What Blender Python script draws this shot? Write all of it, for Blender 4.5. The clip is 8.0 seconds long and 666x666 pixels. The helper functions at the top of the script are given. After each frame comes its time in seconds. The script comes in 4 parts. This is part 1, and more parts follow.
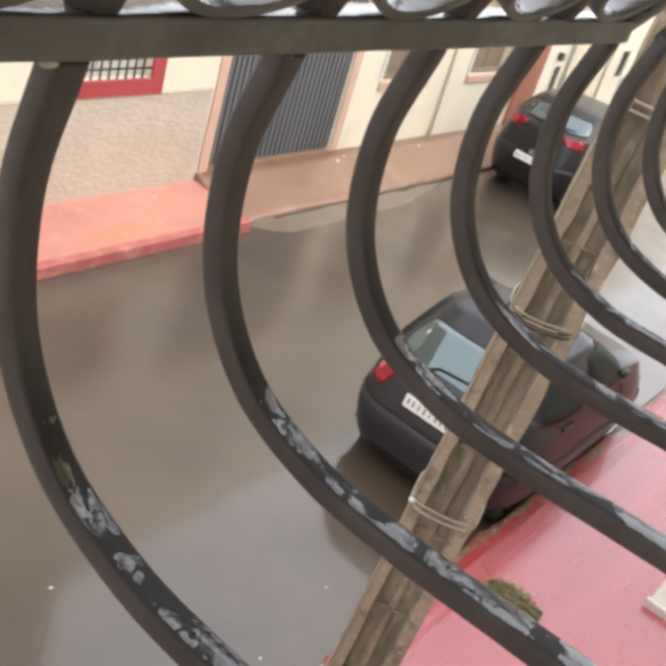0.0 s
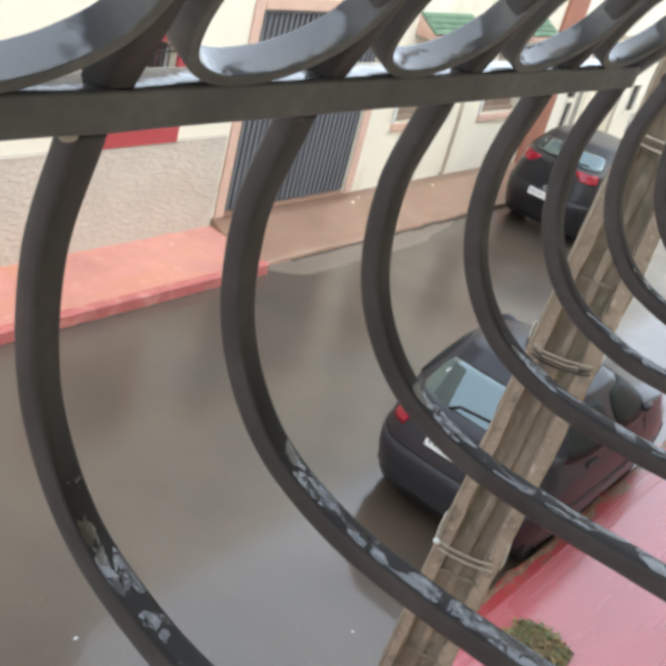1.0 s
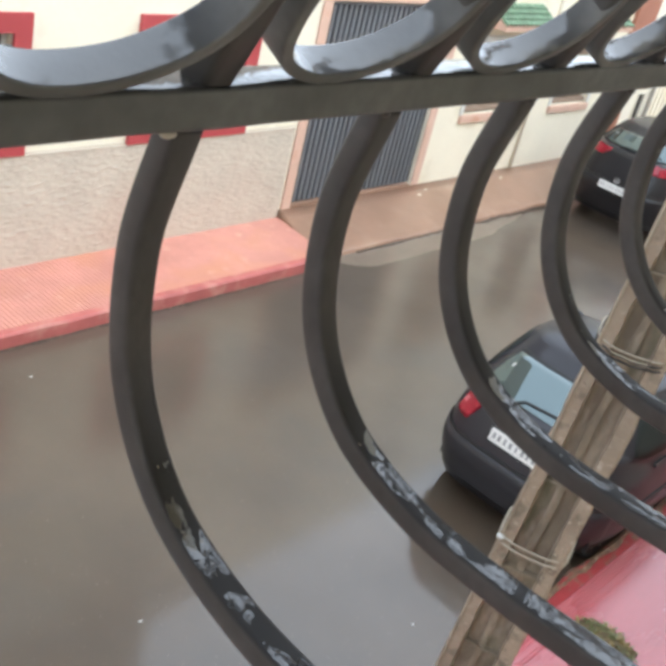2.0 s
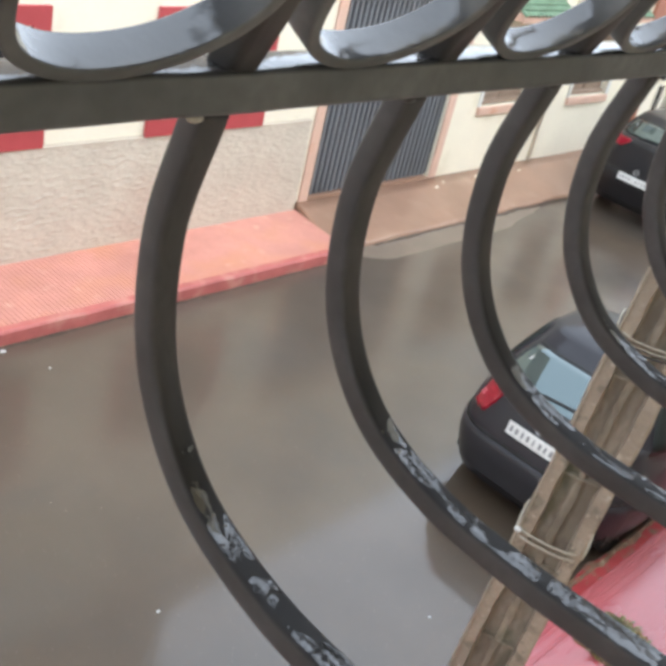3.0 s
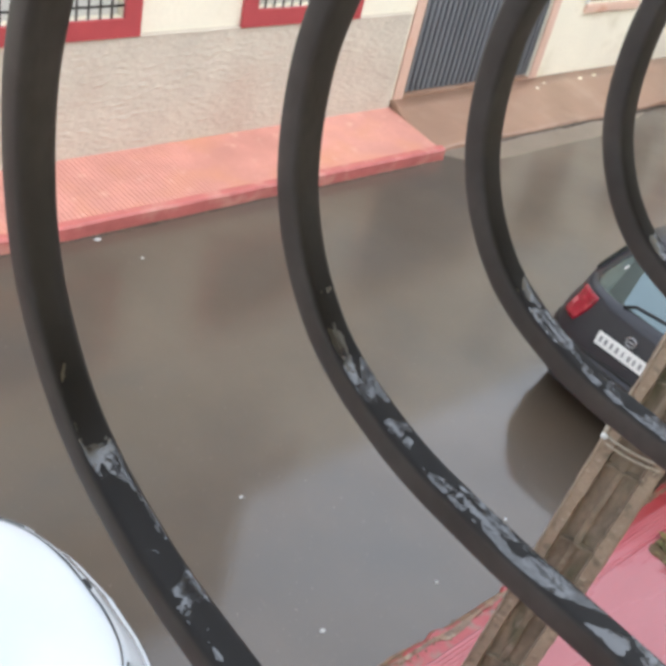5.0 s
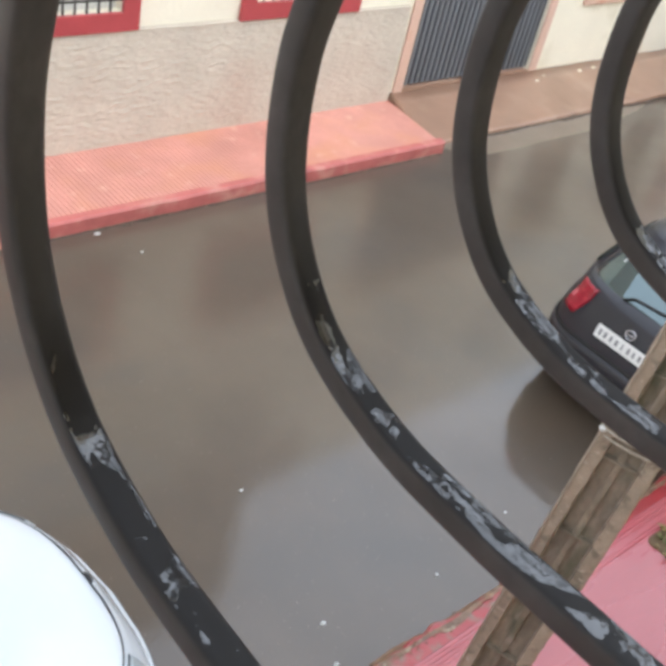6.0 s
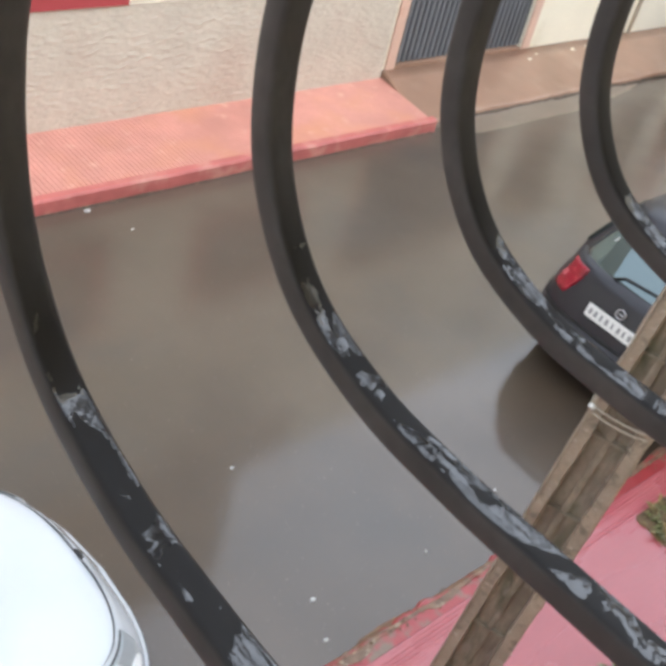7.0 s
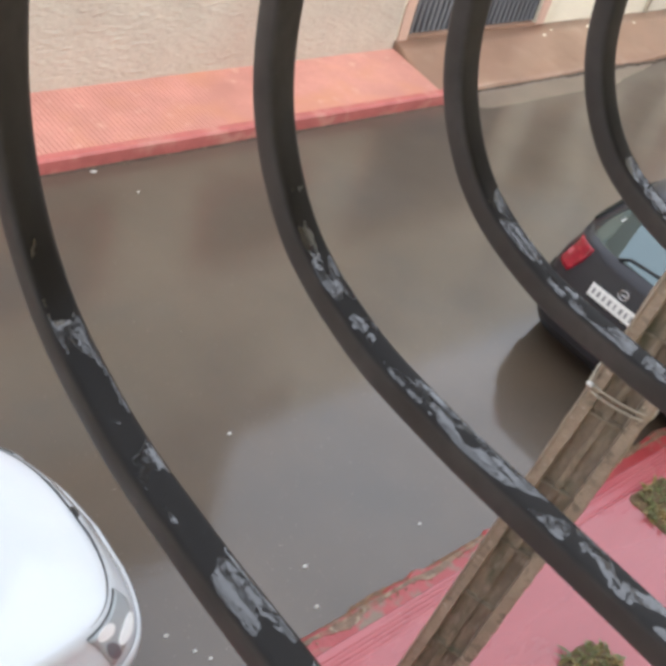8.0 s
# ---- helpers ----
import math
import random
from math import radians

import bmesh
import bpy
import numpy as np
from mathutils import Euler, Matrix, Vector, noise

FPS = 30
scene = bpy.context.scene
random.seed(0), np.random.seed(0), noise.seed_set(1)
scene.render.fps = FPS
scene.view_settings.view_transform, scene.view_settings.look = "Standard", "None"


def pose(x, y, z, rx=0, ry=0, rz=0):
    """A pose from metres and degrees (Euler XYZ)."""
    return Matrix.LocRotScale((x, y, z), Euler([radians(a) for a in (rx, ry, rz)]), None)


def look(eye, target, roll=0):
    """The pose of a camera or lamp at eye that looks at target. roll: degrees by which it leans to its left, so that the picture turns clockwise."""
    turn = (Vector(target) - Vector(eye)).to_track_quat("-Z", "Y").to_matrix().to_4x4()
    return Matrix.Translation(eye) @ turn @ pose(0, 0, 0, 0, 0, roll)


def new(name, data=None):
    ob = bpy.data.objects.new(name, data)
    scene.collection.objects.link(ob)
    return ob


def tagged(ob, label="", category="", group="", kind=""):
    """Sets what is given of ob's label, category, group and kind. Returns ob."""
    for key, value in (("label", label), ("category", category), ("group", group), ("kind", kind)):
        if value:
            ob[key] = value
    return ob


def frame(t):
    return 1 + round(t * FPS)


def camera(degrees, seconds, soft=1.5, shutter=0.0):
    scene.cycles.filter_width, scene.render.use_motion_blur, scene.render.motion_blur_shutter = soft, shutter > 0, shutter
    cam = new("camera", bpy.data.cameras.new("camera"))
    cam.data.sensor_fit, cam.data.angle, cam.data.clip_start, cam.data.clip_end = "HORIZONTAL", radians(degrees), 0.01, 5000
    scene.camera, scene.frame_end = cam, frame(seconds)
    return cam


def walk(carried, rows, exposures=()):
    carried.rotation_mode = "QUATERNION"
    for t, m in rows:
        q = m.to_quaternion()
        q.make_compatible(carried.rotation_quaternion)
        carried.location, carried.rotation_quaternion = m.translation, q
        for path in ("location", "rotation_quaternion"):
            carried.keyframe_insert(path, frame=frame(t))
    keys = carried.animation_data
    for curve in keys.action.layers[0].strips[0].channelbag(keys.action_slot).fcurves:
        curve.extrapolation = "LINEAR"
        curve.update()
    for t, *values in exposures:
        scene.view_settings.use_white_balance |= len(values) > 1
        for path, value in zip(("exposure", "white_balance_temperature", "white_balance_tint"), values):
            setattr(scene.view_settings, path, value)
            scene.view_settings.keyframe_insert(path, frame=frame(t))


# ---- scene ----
cam = camera(38.21, 8.0, soft=4.4)
PATH = [
    (0.0, pose(0.0000, 0.0000, 4.8738, 59.755, -15.687, -50.451)),
    (0.5, pose(-0.0019, -0.0024, 4.8805, 61.508, -14.526, -50.501)),
    (1.0, pose(-0.0027, -0.0008, 4.8820, 62.107, -13.766, -50.213)),
    (1.5, pose(-0.0098, 0.0005, 4.8842, 61.308, -13.090, -47.458)),
    (3.0, pose(-0.0173, 0.0021, 4.8809, 60.113, -12.351, -45.402)),
    (3.5, pose(-0.0251, 0.0027, 4.8707, 57.442, -12.014, -43.269)),
    (4.0, pose(-0.0372, 0.0069, 4.8566, 54.366, -12.110, -40.911)),
    (4.5, pose(-0.0346, 0.0129, 4.8475, 53.377, -11.998, -39.844)),
    (6.0, pose(-0.0349, 0.0023, 4.8538, 52.766, -11.571, -39.740)),
    (6.5, pose(-0.0290, 0.0051, 4.8483, 52.270, -11.688, -39.888)),
    (7.0, pose(-0.0339, -0.0021, 4.8478, 51.582, -12.060, -40.035)),
    (7.5, pose(-0.0380, -0.0125, 4.8498, 50.643, -12.650, -39.371)),
    (8.0, pose(-0.0371, -0.0143, 4.8419, 49.570, -13.638, -38.536)),
]
walk(cam, PATH, [(0.0, 0.35, 7100, 12), (0.5, 0.27, 6500, 8), (1.0, 0.27, 6300, 6), (1.5, 0.34, 6300, 6), (3.0, 0.37, 6300, 7), (4.5, 0.30, 6350, 8), (6.5, 0.29, 6350, 8), (8.0, 0.18, 6600, 10)])

# ---- sky and sun ----
world = bpy.data.worlds.new("overcast_sky")
scene.world = world
world.use_nodes = True
wn, wl = world.node_tree.nodes, world.node_tree.links
wn.clear()
sky = wn.new("ShaderNodeTexSky")
sky.sky_type, sky.sun_disc = "NISHITA", False
sky.sun_elevation, sky.sun_rotation = radians(52), radians(150)
sky.air_density, sky.dust_density = 1.0, 4.0
grey = wn.new("ShaderNodeHueSaturation")
grey.inputs["Saturation"].default_value = 0.38
back = wn.new("ShaderNodeBackground")
back.inputs["Strength"].default_value = 0.42
wout = wn.new("ShaderNodeOutputWorld")
wl.new(sky.outputs[0], grey.inputs["Color"])
cloud = wn.new("ShaderNodeMix")
cloud.data_type = "RGBA"
cloud.inputs[0].default_value = 0.8
cloud.inputs[7].default_value = (4.65, 5.1, 5.9, 1)
wl.new(grey.outputs[0], cloud.inputs[6])
wl.new(cloud.outputs[2], back.inputs["Color"])
wl.new(back.outputs[0], wout.inputs["Surface"])
sun = new("sun", bpy.data.lights.new("sun", "SUN"))
sun.data.energy, sun.data.angle, sun.data.color = 0.5, radians(60), (1.0, 0.98, 0.95)
sun.matrix_world = look((4, -9, 18), (8, 6, 0))


# ---- materials ----
def mat(name, col, rough=0.5, metal=0.0, var=0.15, scale=3.0, fine=40.0, bump=0.0, bscale=60.0, coat=0.0, coat_rough=0.05,
        rvar=0.0, rscale=4.0, stain=None, stain_at=(0.55, 0.7), stain_scale=1.5, stretch=(1, 1, 1), ior=1.45, island=0.0, patch=None, coat_var=None, speck=None, waves=None):
    m = bpy.data.materials.new(name)
    m.use_nodes = True
    n, l = m.node_tree.nodes, m.node_tree.links
    b = n["Principled BSDF"]
    b.inputs["Roughness"].default_value, b.inputs["Metallic"].default_value = rough, metal
    b.inputs["Coat Weight"].default_value, b.inputs["Coat Roughness"].default_value = coat, coat_rough
    b.inputs["IOR"].default_value = ior
    geo = n.new("ShaderNodeNewGeometry")
    mp = n.new("ShaderNodeMapping")
    mp.inputs["Scale"].default_value = stretch
    l.new(geo.outputs["Position"], mp.inputs["Vector"])

    def tex(s, detail=4.0):
        t = n.new("ShaderNodeTexNoise")
        t.inputs["Scale"].default_value, t.inputs["Detail"].default_value = s, detail
        l.new(mp.outputs["Vector"], t.inputs["Vector"])
        return t.outputs["Fac"]

    def mix(f, a, c):
        x = n.new("ShaderNodeMix")
        x.data_type = "RGBA"
        for sock, v in ((x.inputs[0], f), (x.inputs[6], a), (x.inputs[7], c)):
            if isinstance(v, bpy.types.NodeSocket):
                l.new(v, sock)
            else:
                sock.default_value = v
        return x.outputs[2]

    def ramp(f, lo, hi, a=0.0, c=1.0):
        r = n.new("ShaderNodeMapRange")
        for i, v in enumerate((lo, hi, a, c)):
            r.inputs[1 + i].default_value = v
        l.new(f, r.inputs[0])
        return r.outputs[0]

    dark = tuple(v * (1 - var) for v in col) + (1,)
    light = tuple(min(1, v * (1 + var)) for v in col) + (1,)
    c = mix(ramp(tex(scale), 0.3, 0.7), dark, light)
    c = mix(ramp(tex(fine, 2.0), 0.35, 0.75, 0.0, 0.5), c, tuple(v * (1 - var * 1.2) for v in col) + (1,))
    if island:
        r = n.new("ShaderNodeObjectInfo")
        c = mix(ramp(r.outputs["Random"], 0, 1, 0, island), c, tuple(v * 0.6 for v in col) + (1,))
    if stain:
        c = mix(ramp(tex(stain_scale, 6.0), *stain_at), c, tuple(stain) + (1,))
    if speck:
        c = mix(ramp(tex(speck[1], 2.0), speck[2], speck[3]), c, tuple(speck[0]) + (1,))
    l.new(c, b.inputs["Base Color"])
    if coat_var:
        # standing water along the near gutter, a thinner film over the crown of the road
        place = n.new("ShaderNodeSeparateXYZ")
        l.new(geo.outputs["Position"], place.inputs[0])
        shore = n.new("ShaderNodeMath")
        shore.operation = "MULTIPLY_ADD"
        shore.inputs[1].default_value = 0.9
        l.new(tex(coat_var[2], 6.0), shore.inputs[0])
        l.new(place.outputs[1], shore.inputs[2])
        l.new(ramp(shore.outputs[0], coat_var[3], coat_var[3] + 0.5, coat_var[0], coat_var[1]), b.inputs["Coat Roughness"])
    if waves:
        wv = n.new("ShaderNodeBump")
        wv.inputs["Strength"].default_value, wv.inputs["Distance"].default_value = waves[1], 0.05
        l.new(tex(waves[0], 5.0), wv.inputs["Height"])
        l.new(wv.outputs[0], b.inputs["Coat Normal"])
    if rvar:
        l.new(ramp(tex(rscale, 5.0), 0.35, 0.65, max(0.02, rough - rvar), rough + rvar), b.inputs["Roughness"])
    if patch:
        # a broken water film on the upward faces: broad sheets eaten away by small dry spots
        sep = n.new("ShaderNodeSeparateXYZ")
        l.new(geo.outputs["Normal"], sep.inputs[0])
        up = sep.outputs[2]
        sheet, holes = tex(patch[0] * 0.55, 3.0), tex(patch[0] * 2.6, 3.0)
        sheet.node.inputs["Distortion"].default_value, holes.node.inputs["Distortion"].default_value = 1.1, 1.4
        both = n.new("ShaderNodeMix")
        both.inputs[0].default_value = 0.15
        l.new(sheet, both.inputs[2])
        l.new(holes, both.inputs[3])
        mul = n.new("ShaderNodeMath")
        mul.operation = "MULTIPLY"
        l.new(both.outputs[0], mul.inputs[0])
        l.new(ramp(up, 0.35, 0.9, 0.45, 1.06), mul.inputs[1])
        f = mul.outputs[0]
        # faces that point up also get the base colour scaled by patch[4]
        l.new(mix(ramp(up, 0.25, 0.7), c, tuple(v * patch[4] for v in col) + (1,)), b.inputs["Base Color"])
        l.new(ramp(f, patch[1], patch[2], patch[3], coat), b.inputs["Coat Weight"])
        l.new(ramp(f, patch[1], patch[2], 0.30, coat_rough), b.inputs["Coat Roughness"])
        ripple = n.new("ShaderNodeBump")
        ripple.inputs["Strength"].default_value, ripple.inputs["Distance"].default_value = 0.10, 0.004
        l.new(tex(130, 3.0), ripple.inputs["Height"])
        l.new(ripple.outputs[0], b.inputs["Coat Normal"])
    if bump:
        bp = n.new("ShaderNodeBump")
        bp.inputs["Strength"].default_value, bp.inputs["Distance"].default_value = bump, 0.01
        l.new(tex(bscale, 3.0), bp.inputs["Height"])
        l.new(bp.outputs[0], b.inputs["Normal"])
    return m


def glass(name, col, rough=0.03, ior=1.6, coat=1.0):
    m = mat(name, col, rough, 0, 0.05, ior=ior)
    m.node_tree.nodes["Principled BSDF"].inputs["Coat Weight"].default_value = coat
    return m


M_ROAD = mat("wet_asphalt", (0.094, 0.071, 0.052), 0.35, 0, 0.16, 0.9, 90, 0.05, 120, coat=1.0, coat_rough=0.06, rvar=0.07, rscale=1.2, coat_var=(0.03, 0.165, 1.6, 3.7), speck=((0.22, 0.18, 0.15), 48, 0.69, 0.78), waves=(20, 0.022),
             stain=(0.072, 0.062, 0.053), stain_at=(0.5, 0.75), stain_scale=0.6, ior=1.33)
M_GUTTER = mat("wet_gutter_concrete", (0.19, 0.148, 0.112), 0.3, 0, 0.15, 2, 50, 0.15, 80, coat=0.4, coat_rough=0.15)
M_PINK = mat("salmon_painted_paving", (0.58, 0.27, 0.215), 0.42, 0, 0.13, 2.2, 30, 0.12, 60, stain=(0.59, 0.275, 0.17), stain_at=(0.48, 0.70), stain_scale=1.2, speck=((0.64, 0.36, 0.28), 6.0, 0.62, 0.80))
M_PINKK = mat("red_painted_kerb", (0.47, 0.135, 0.12), 0.45, 0, 0.15, 4, 40, 0.15, 60, stain=(0.55, 0.26, 0.21), stain_at=(0.5, 0.72), stain_scale=5)
M_BROWN = mat("wet_brown_concrete", (0.31, 0.185, 0.125), 0.32, 0, 0.14, 1.4, 40, 0.15, 60, coat=0.3, coat_rough=0.2, stain=(0.25, 0.15, 0.10), stain_at=(0.5, 0.7), stain_scale=1.3, speck=((0.35, 0.23, 0.16), 2.2, 0.55, 0.80))
M_RED = mat("wet_red_paint_paving", (0.41, 0.095, 0.105), 0.26, 0, 0.10, 1.2, 35, 0.06, 70, coat=0.6, coat_rough=0.14, rvar=0.08, rscale=2.0, stain=(0.40, 0.06, 0.075), stain_at=(0.54, 0.70), stain_scale=1.3, stretch=(0.5, 2.2, 1))
M_REDK = mat("chipped_red_kerb_paint", (0.36, 0.042, 0.045), 0.35, 0, 0.18, 5, 40, 0.25, 40, coat=0.4, coat_rough=0.15, stain=(0.19, 0.125, 0.085), stain_at=(0.50, 0.60), stain_scale=5)
M_CREAM = mat("cream_wall_paint", (0.82, 0.765, 0.62), 0.75, 0, 0.05, 1.2, 25, 0.15, 50, stain=(0.64, 0.58, 0.43), stain_at=(0.56, 0.78), stain_scale=1.5)
M_DULL = mat("grey_cement_render", (0.34, 0.29, 0.235), 0.85, 0, 0.15, 0.8, 20, 0.2, 40)
M_WHITEW = mat("white_wall_paint", (0.80, 0.76, 0.64), 0.75, 0, 0.05, 1.2, 25, 0.15, 50)
M_STONE = mat("rough_cast_plaster", (0.56, 0.50, 0.41), 0.85, 0, 0.07, 2.5, 22, 0.25, 26, stain=(0.50, 0.40, 0.32), stain_at=(0.55, 0.8), stain_scale=0.9)
M_REDFR = mat("red_window_surround_paint", (0.43, 0.07, 0.075), 0.5, 0, 0.10, 4, 40, 0.1, 60)
M_SALM = mat("salmon_trim_paint", (0.66, 0.45, 0.35), 0.65, 0, 0.10, 3, 40, 0.15, 60, stain=(0.55, 0.30, 0.20), stain_at=(0.58, 0.75), stain_scale=3)
M_ORNG = mat("orange_brown_wall_paint", (0.36, 0.155, 0.10), 0.65, 0, 0.12, 2, 40, 0.15, 60)
M_GAR = mat("blue_grey_painted_steel", (0.175, 0.185, 0.20), 0.45, 0.1, 0.14, 3, 40, 0.05, 50, stain=(0.15, 0.11, 0.085), stain_at=(0.66, 0.8), stain_scale=4, stretch=(1, 1, 0.3))
M_WIN = glass("dark_window_glass", (0.035, 0.04, 0.042))
M_CURT = mat("pale_window_frame_paint", (0.66, 0.66, 0.62), 0.5, 0, 0.06, 5, 40)
M_GRILL = mat("dark_iron_paint", (0.06, 0.055, 0.05), 0.45, 0.3, 0.15, 20, 90)
M_SHUT = mat("brown_wooden_shutter", (0.31, 0.23, 0.175), 0.6, 0, 0.15, 6, 60, 0.2, 30, stretch=(1, 1, 8))
M_GREEN = mat("green_glazed_tile", (0.15, 0.25, 0.155), 0.35, 0, 0.25, 6, 40, island=0.6)
# both iron bases sit above black, taking haze into the colour
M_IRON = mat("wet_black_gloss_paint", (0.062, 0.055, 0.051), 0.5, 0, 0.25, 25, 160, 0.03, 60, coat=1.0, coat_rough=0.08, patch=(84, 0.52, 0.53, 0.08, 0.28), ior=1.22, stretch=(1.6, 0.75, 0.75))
M_IRON.node_tree.nodes["Principled BSDF"].inputs["Coat IOR"].default_value = 1.9
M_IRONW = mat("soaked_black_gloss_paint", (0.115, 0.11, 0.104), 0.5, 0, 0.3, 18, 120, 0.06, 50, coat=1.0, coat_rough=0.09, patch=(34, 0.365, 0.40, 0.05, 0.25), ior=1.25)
M_IRONW.node_tree.nodes["Principled BSDF"].inputs["Coat IOR"].default_value = 1.75
M_POLE = mat("weathered_concrete", (0.305, 0.24, 0.18), 0.7, 0, 0.22, 5, 70, 0.9, 45, stain=(0.16, 0.13, 0.095), stain_at=(0.54, 0.68), stain_scale=14, stretch=(1, 1, 1.2), speck=((0.42, 0.35, 0.28), 30, 0.62, 0.72))
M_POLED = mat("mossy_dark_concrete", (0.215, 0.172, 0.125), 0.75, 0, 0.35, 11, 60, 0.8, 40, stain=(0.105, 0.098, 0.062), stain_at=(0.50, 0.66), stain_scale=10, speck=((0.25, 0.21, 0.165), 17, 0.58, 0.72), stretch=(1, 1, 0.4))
M_STRAP = mat("galvanised_steel", (0.40, 0.36, 0.29), 0.4, 0.6, 0.15, 30, 90)
M_WIRE = mat("black_cable_sheath", (0.03, 0.028, 0.026), 0.5, 0, 0.1, 20, 90)
M_DARKCAR = mat("dark_metallic_paint", (0.036, 0.035, 0.040), 0.38, 0.1, 0.1, 3, 200, coat=0.48, coat_rough=0.12, ior=1.1)
M_BLACKCAR = mat("black_car_paint", (0.018, 0.017, 0.019), 0.4, 0.0, 0.1, 3, 200, coat=0.35, coat_rough=0.12, ior=1.3)
M_WHITECAR = mat("white_car_paint", (0.60, 0.645, 0.69), 0.25, 0, 0.02, 3, 200, coat=1.0, coat_rough=0.04)
M_CARGL = glass("tinted_rear_glass", (0.03, 0.042, 0.042), 0.03, 2.1, 0.3)
M_CARGL.node_tree.nodes["Principled BSDF"].inputs["Specular Tint"].default_value = (0.78, 0.97, 1.0, 1)
M_SIDEGL = glass("tinted_side_glass", (0.030, 0.034, 0.031), 0.05, 1.14, 0.16)
M_SIDEGL.node_tree.nodes["Principled BSDF"].inputs["Specular IOR Level"].default_value = 0.0
M_SCREEN = glass("dark_windscreen_glass", (0.03, 0.03, 0.033), 0.06, 1.22, 0.3)
M_SCREEN.node_tree.nodes["Principled BSDF"].inputs["Specular IOR Level"].default_value = 0.05
M_TRIM = mat("black_plastic", (0.018, 0.018, 0.018), 0.5, 0, 0.1, 10, 90)
M_TAIL = mat("red_lamp_plastic", (0.30, 0.005, 0.022), 0.15, 0, 0.3, 22, 60, coat=0.4, stain=(0.44, 0.02, 0.04), stain_at=(0.58, 0.66), stain_scale=16)
M_TAILC = mat("pink_lamp_plastic", (0.60, 0.10, 0.14), 0.12, 0, 0.2, 30, 90, coat=1.0)
M_LAMP = mat("clear_lamp_chrome", (0.36, 0.40, 0.42), 0.3, 0.0, 0.04, 30, 90, coat=0.4)
M_REFL = mat("sky_white_reflector", (0.88, 0.92, 0.93), 0.3, 0, 0.03, 30, 90, coat=0.4)
M_BOWL = mat("dark_lamp_bowl", (0.15, 0.145, 0.16), 0.3, 0, 0.1, 30, 90, coat=0.3)
M_PLATE = mat("white_plate", (0.80, 0.80, 0.78), 0.4, 0, 0.03, 10, 90)
M_CHROME = mat("chrome", (0.55, 0.55, 0.57), 0.3, 1.0, 0.05, 10, 90)
M_TYRE = mat("tyre_rubber", (0.02, 0.02, 0.02), 0.75, 0, 0.2, 20, 90)
M_RIM = mat("grey_alloy", (0.30, 0.30, 0.31), 0.35, 0.8, 0.1, 20, 90)
M_GRIT = mat("dark_wet_grit", (0.06, 0.042, 0.028), 0.6, 0, 0.4, 30, 120, 0.5, 90, stain=(0.26, 0.19, 0.12), stain_at=(0.58, 0.68), stain_scale=40)
M_DIRT = mat("wet_brown_dirt", (0.21, 0.125, 0.075), 0.5, 0, 0.4, 14, 80, 0.6, 60, coat=0.3, coat_rough=0.2, stain=(0.27, 0.06, 0.05), stain_at=(0.58, 0.70), stain_scale=6, speck=((0.34, 0.27, 0.19), 16, 0.60, 0.68))
M_WHITE = mat("white_paper_scrap", (0.55, 0.55, 0.53), 0.6, 0, 0.05, 20, 90)
M_SOIL = mat("damp_soil", (0.13, 0.085, 0.045), 0.8, 0, 0.3, 10, 60, 0.6, 40)
M_LEAF = mat("grass_green_leaf", (0.125, 0.13, 0.045), 0.5, 0, 0.4, 9, 60, stain=(0.24, 0.17, 0.06), stain_at=(0.48, 0.58), stain_scale=11)
M_TILE = mat("pale_step_tile", (0.54, 0.46, 0.37), 0.35, 0, 0.08, 5, 40, coat=0.3)
M_ROOF = mat("flat_roof_screed", (0.35, 0.30, 0.26), 0.8, 0, 0.15, 2, 40)


# ---- mesh helpers ----
def part(name, bm, material, parent=None, label="", smooth=False):
    me = bpy.data.meshes.new(name)
    bmesh.ops.recalc_face_normals(bm, faces=bm.faces)
    bm.to_mesh(me)
    bm.free()
    me.materials.append(material)
    if smooth:
        me.polygons.foreach_set("use_smooth", [True] * len(me.polygons))
    ob = new(name, me)
    if parent:
        ob.parent = parent
        if parent.parent is None:
            ob.matrix_parent_inverse = parent.matrix_basis.inverted()
    if label:
        ob["label"] = label
    return ob


def base(name, x, y, z, label, category, group="", kind=""):
    ob = new(name)
    ob.empty_display_size = 0.2
    ob.matrix_basis = Matrix.Translation((x, y, z))
    return tagged(ob, label, category, group, kind)


def box(bm, x0, x1, y0, y1, z0, z1, bevel=0.0):
    r = bmesh.ops.create_cube(bm, size=1)["verts"]
    for v in r:
        v.co = ((x0 + x1) / 2 + v.co.x * (x1 - x0), (y0 + y1) / 2 + v.co.y * (y1 - y0), (z0 + z1) / 2 + v.co.z * (z1 - z0))
    if bevel:
        es = list({e for v in r for e in v.link_edges})
        bmesh.ops.bevel(bm, geom=es, offset=bevel, segments=2, affect="EDGES", clamp_overlap=True)
    return bm


def B(*a):
    return box(bmesh.new(), *a)


def loft(bm, rings, closed=True, caps=True):
    vs = [[bm.verts.new(p) for p in r] for r in rings]
    n = len(vs[0])
    for a, b in zip(vs, vs[1:]):
        for i in range(n if closed else n - 1):
            j = (i + 1) % n
            bm.faces.new((a[i], a[j], b[j], b[i]))
    if caps:
        bm.faces.new(vs[0][::-1])
        bm.faces.new(vs[-1])
    return bm


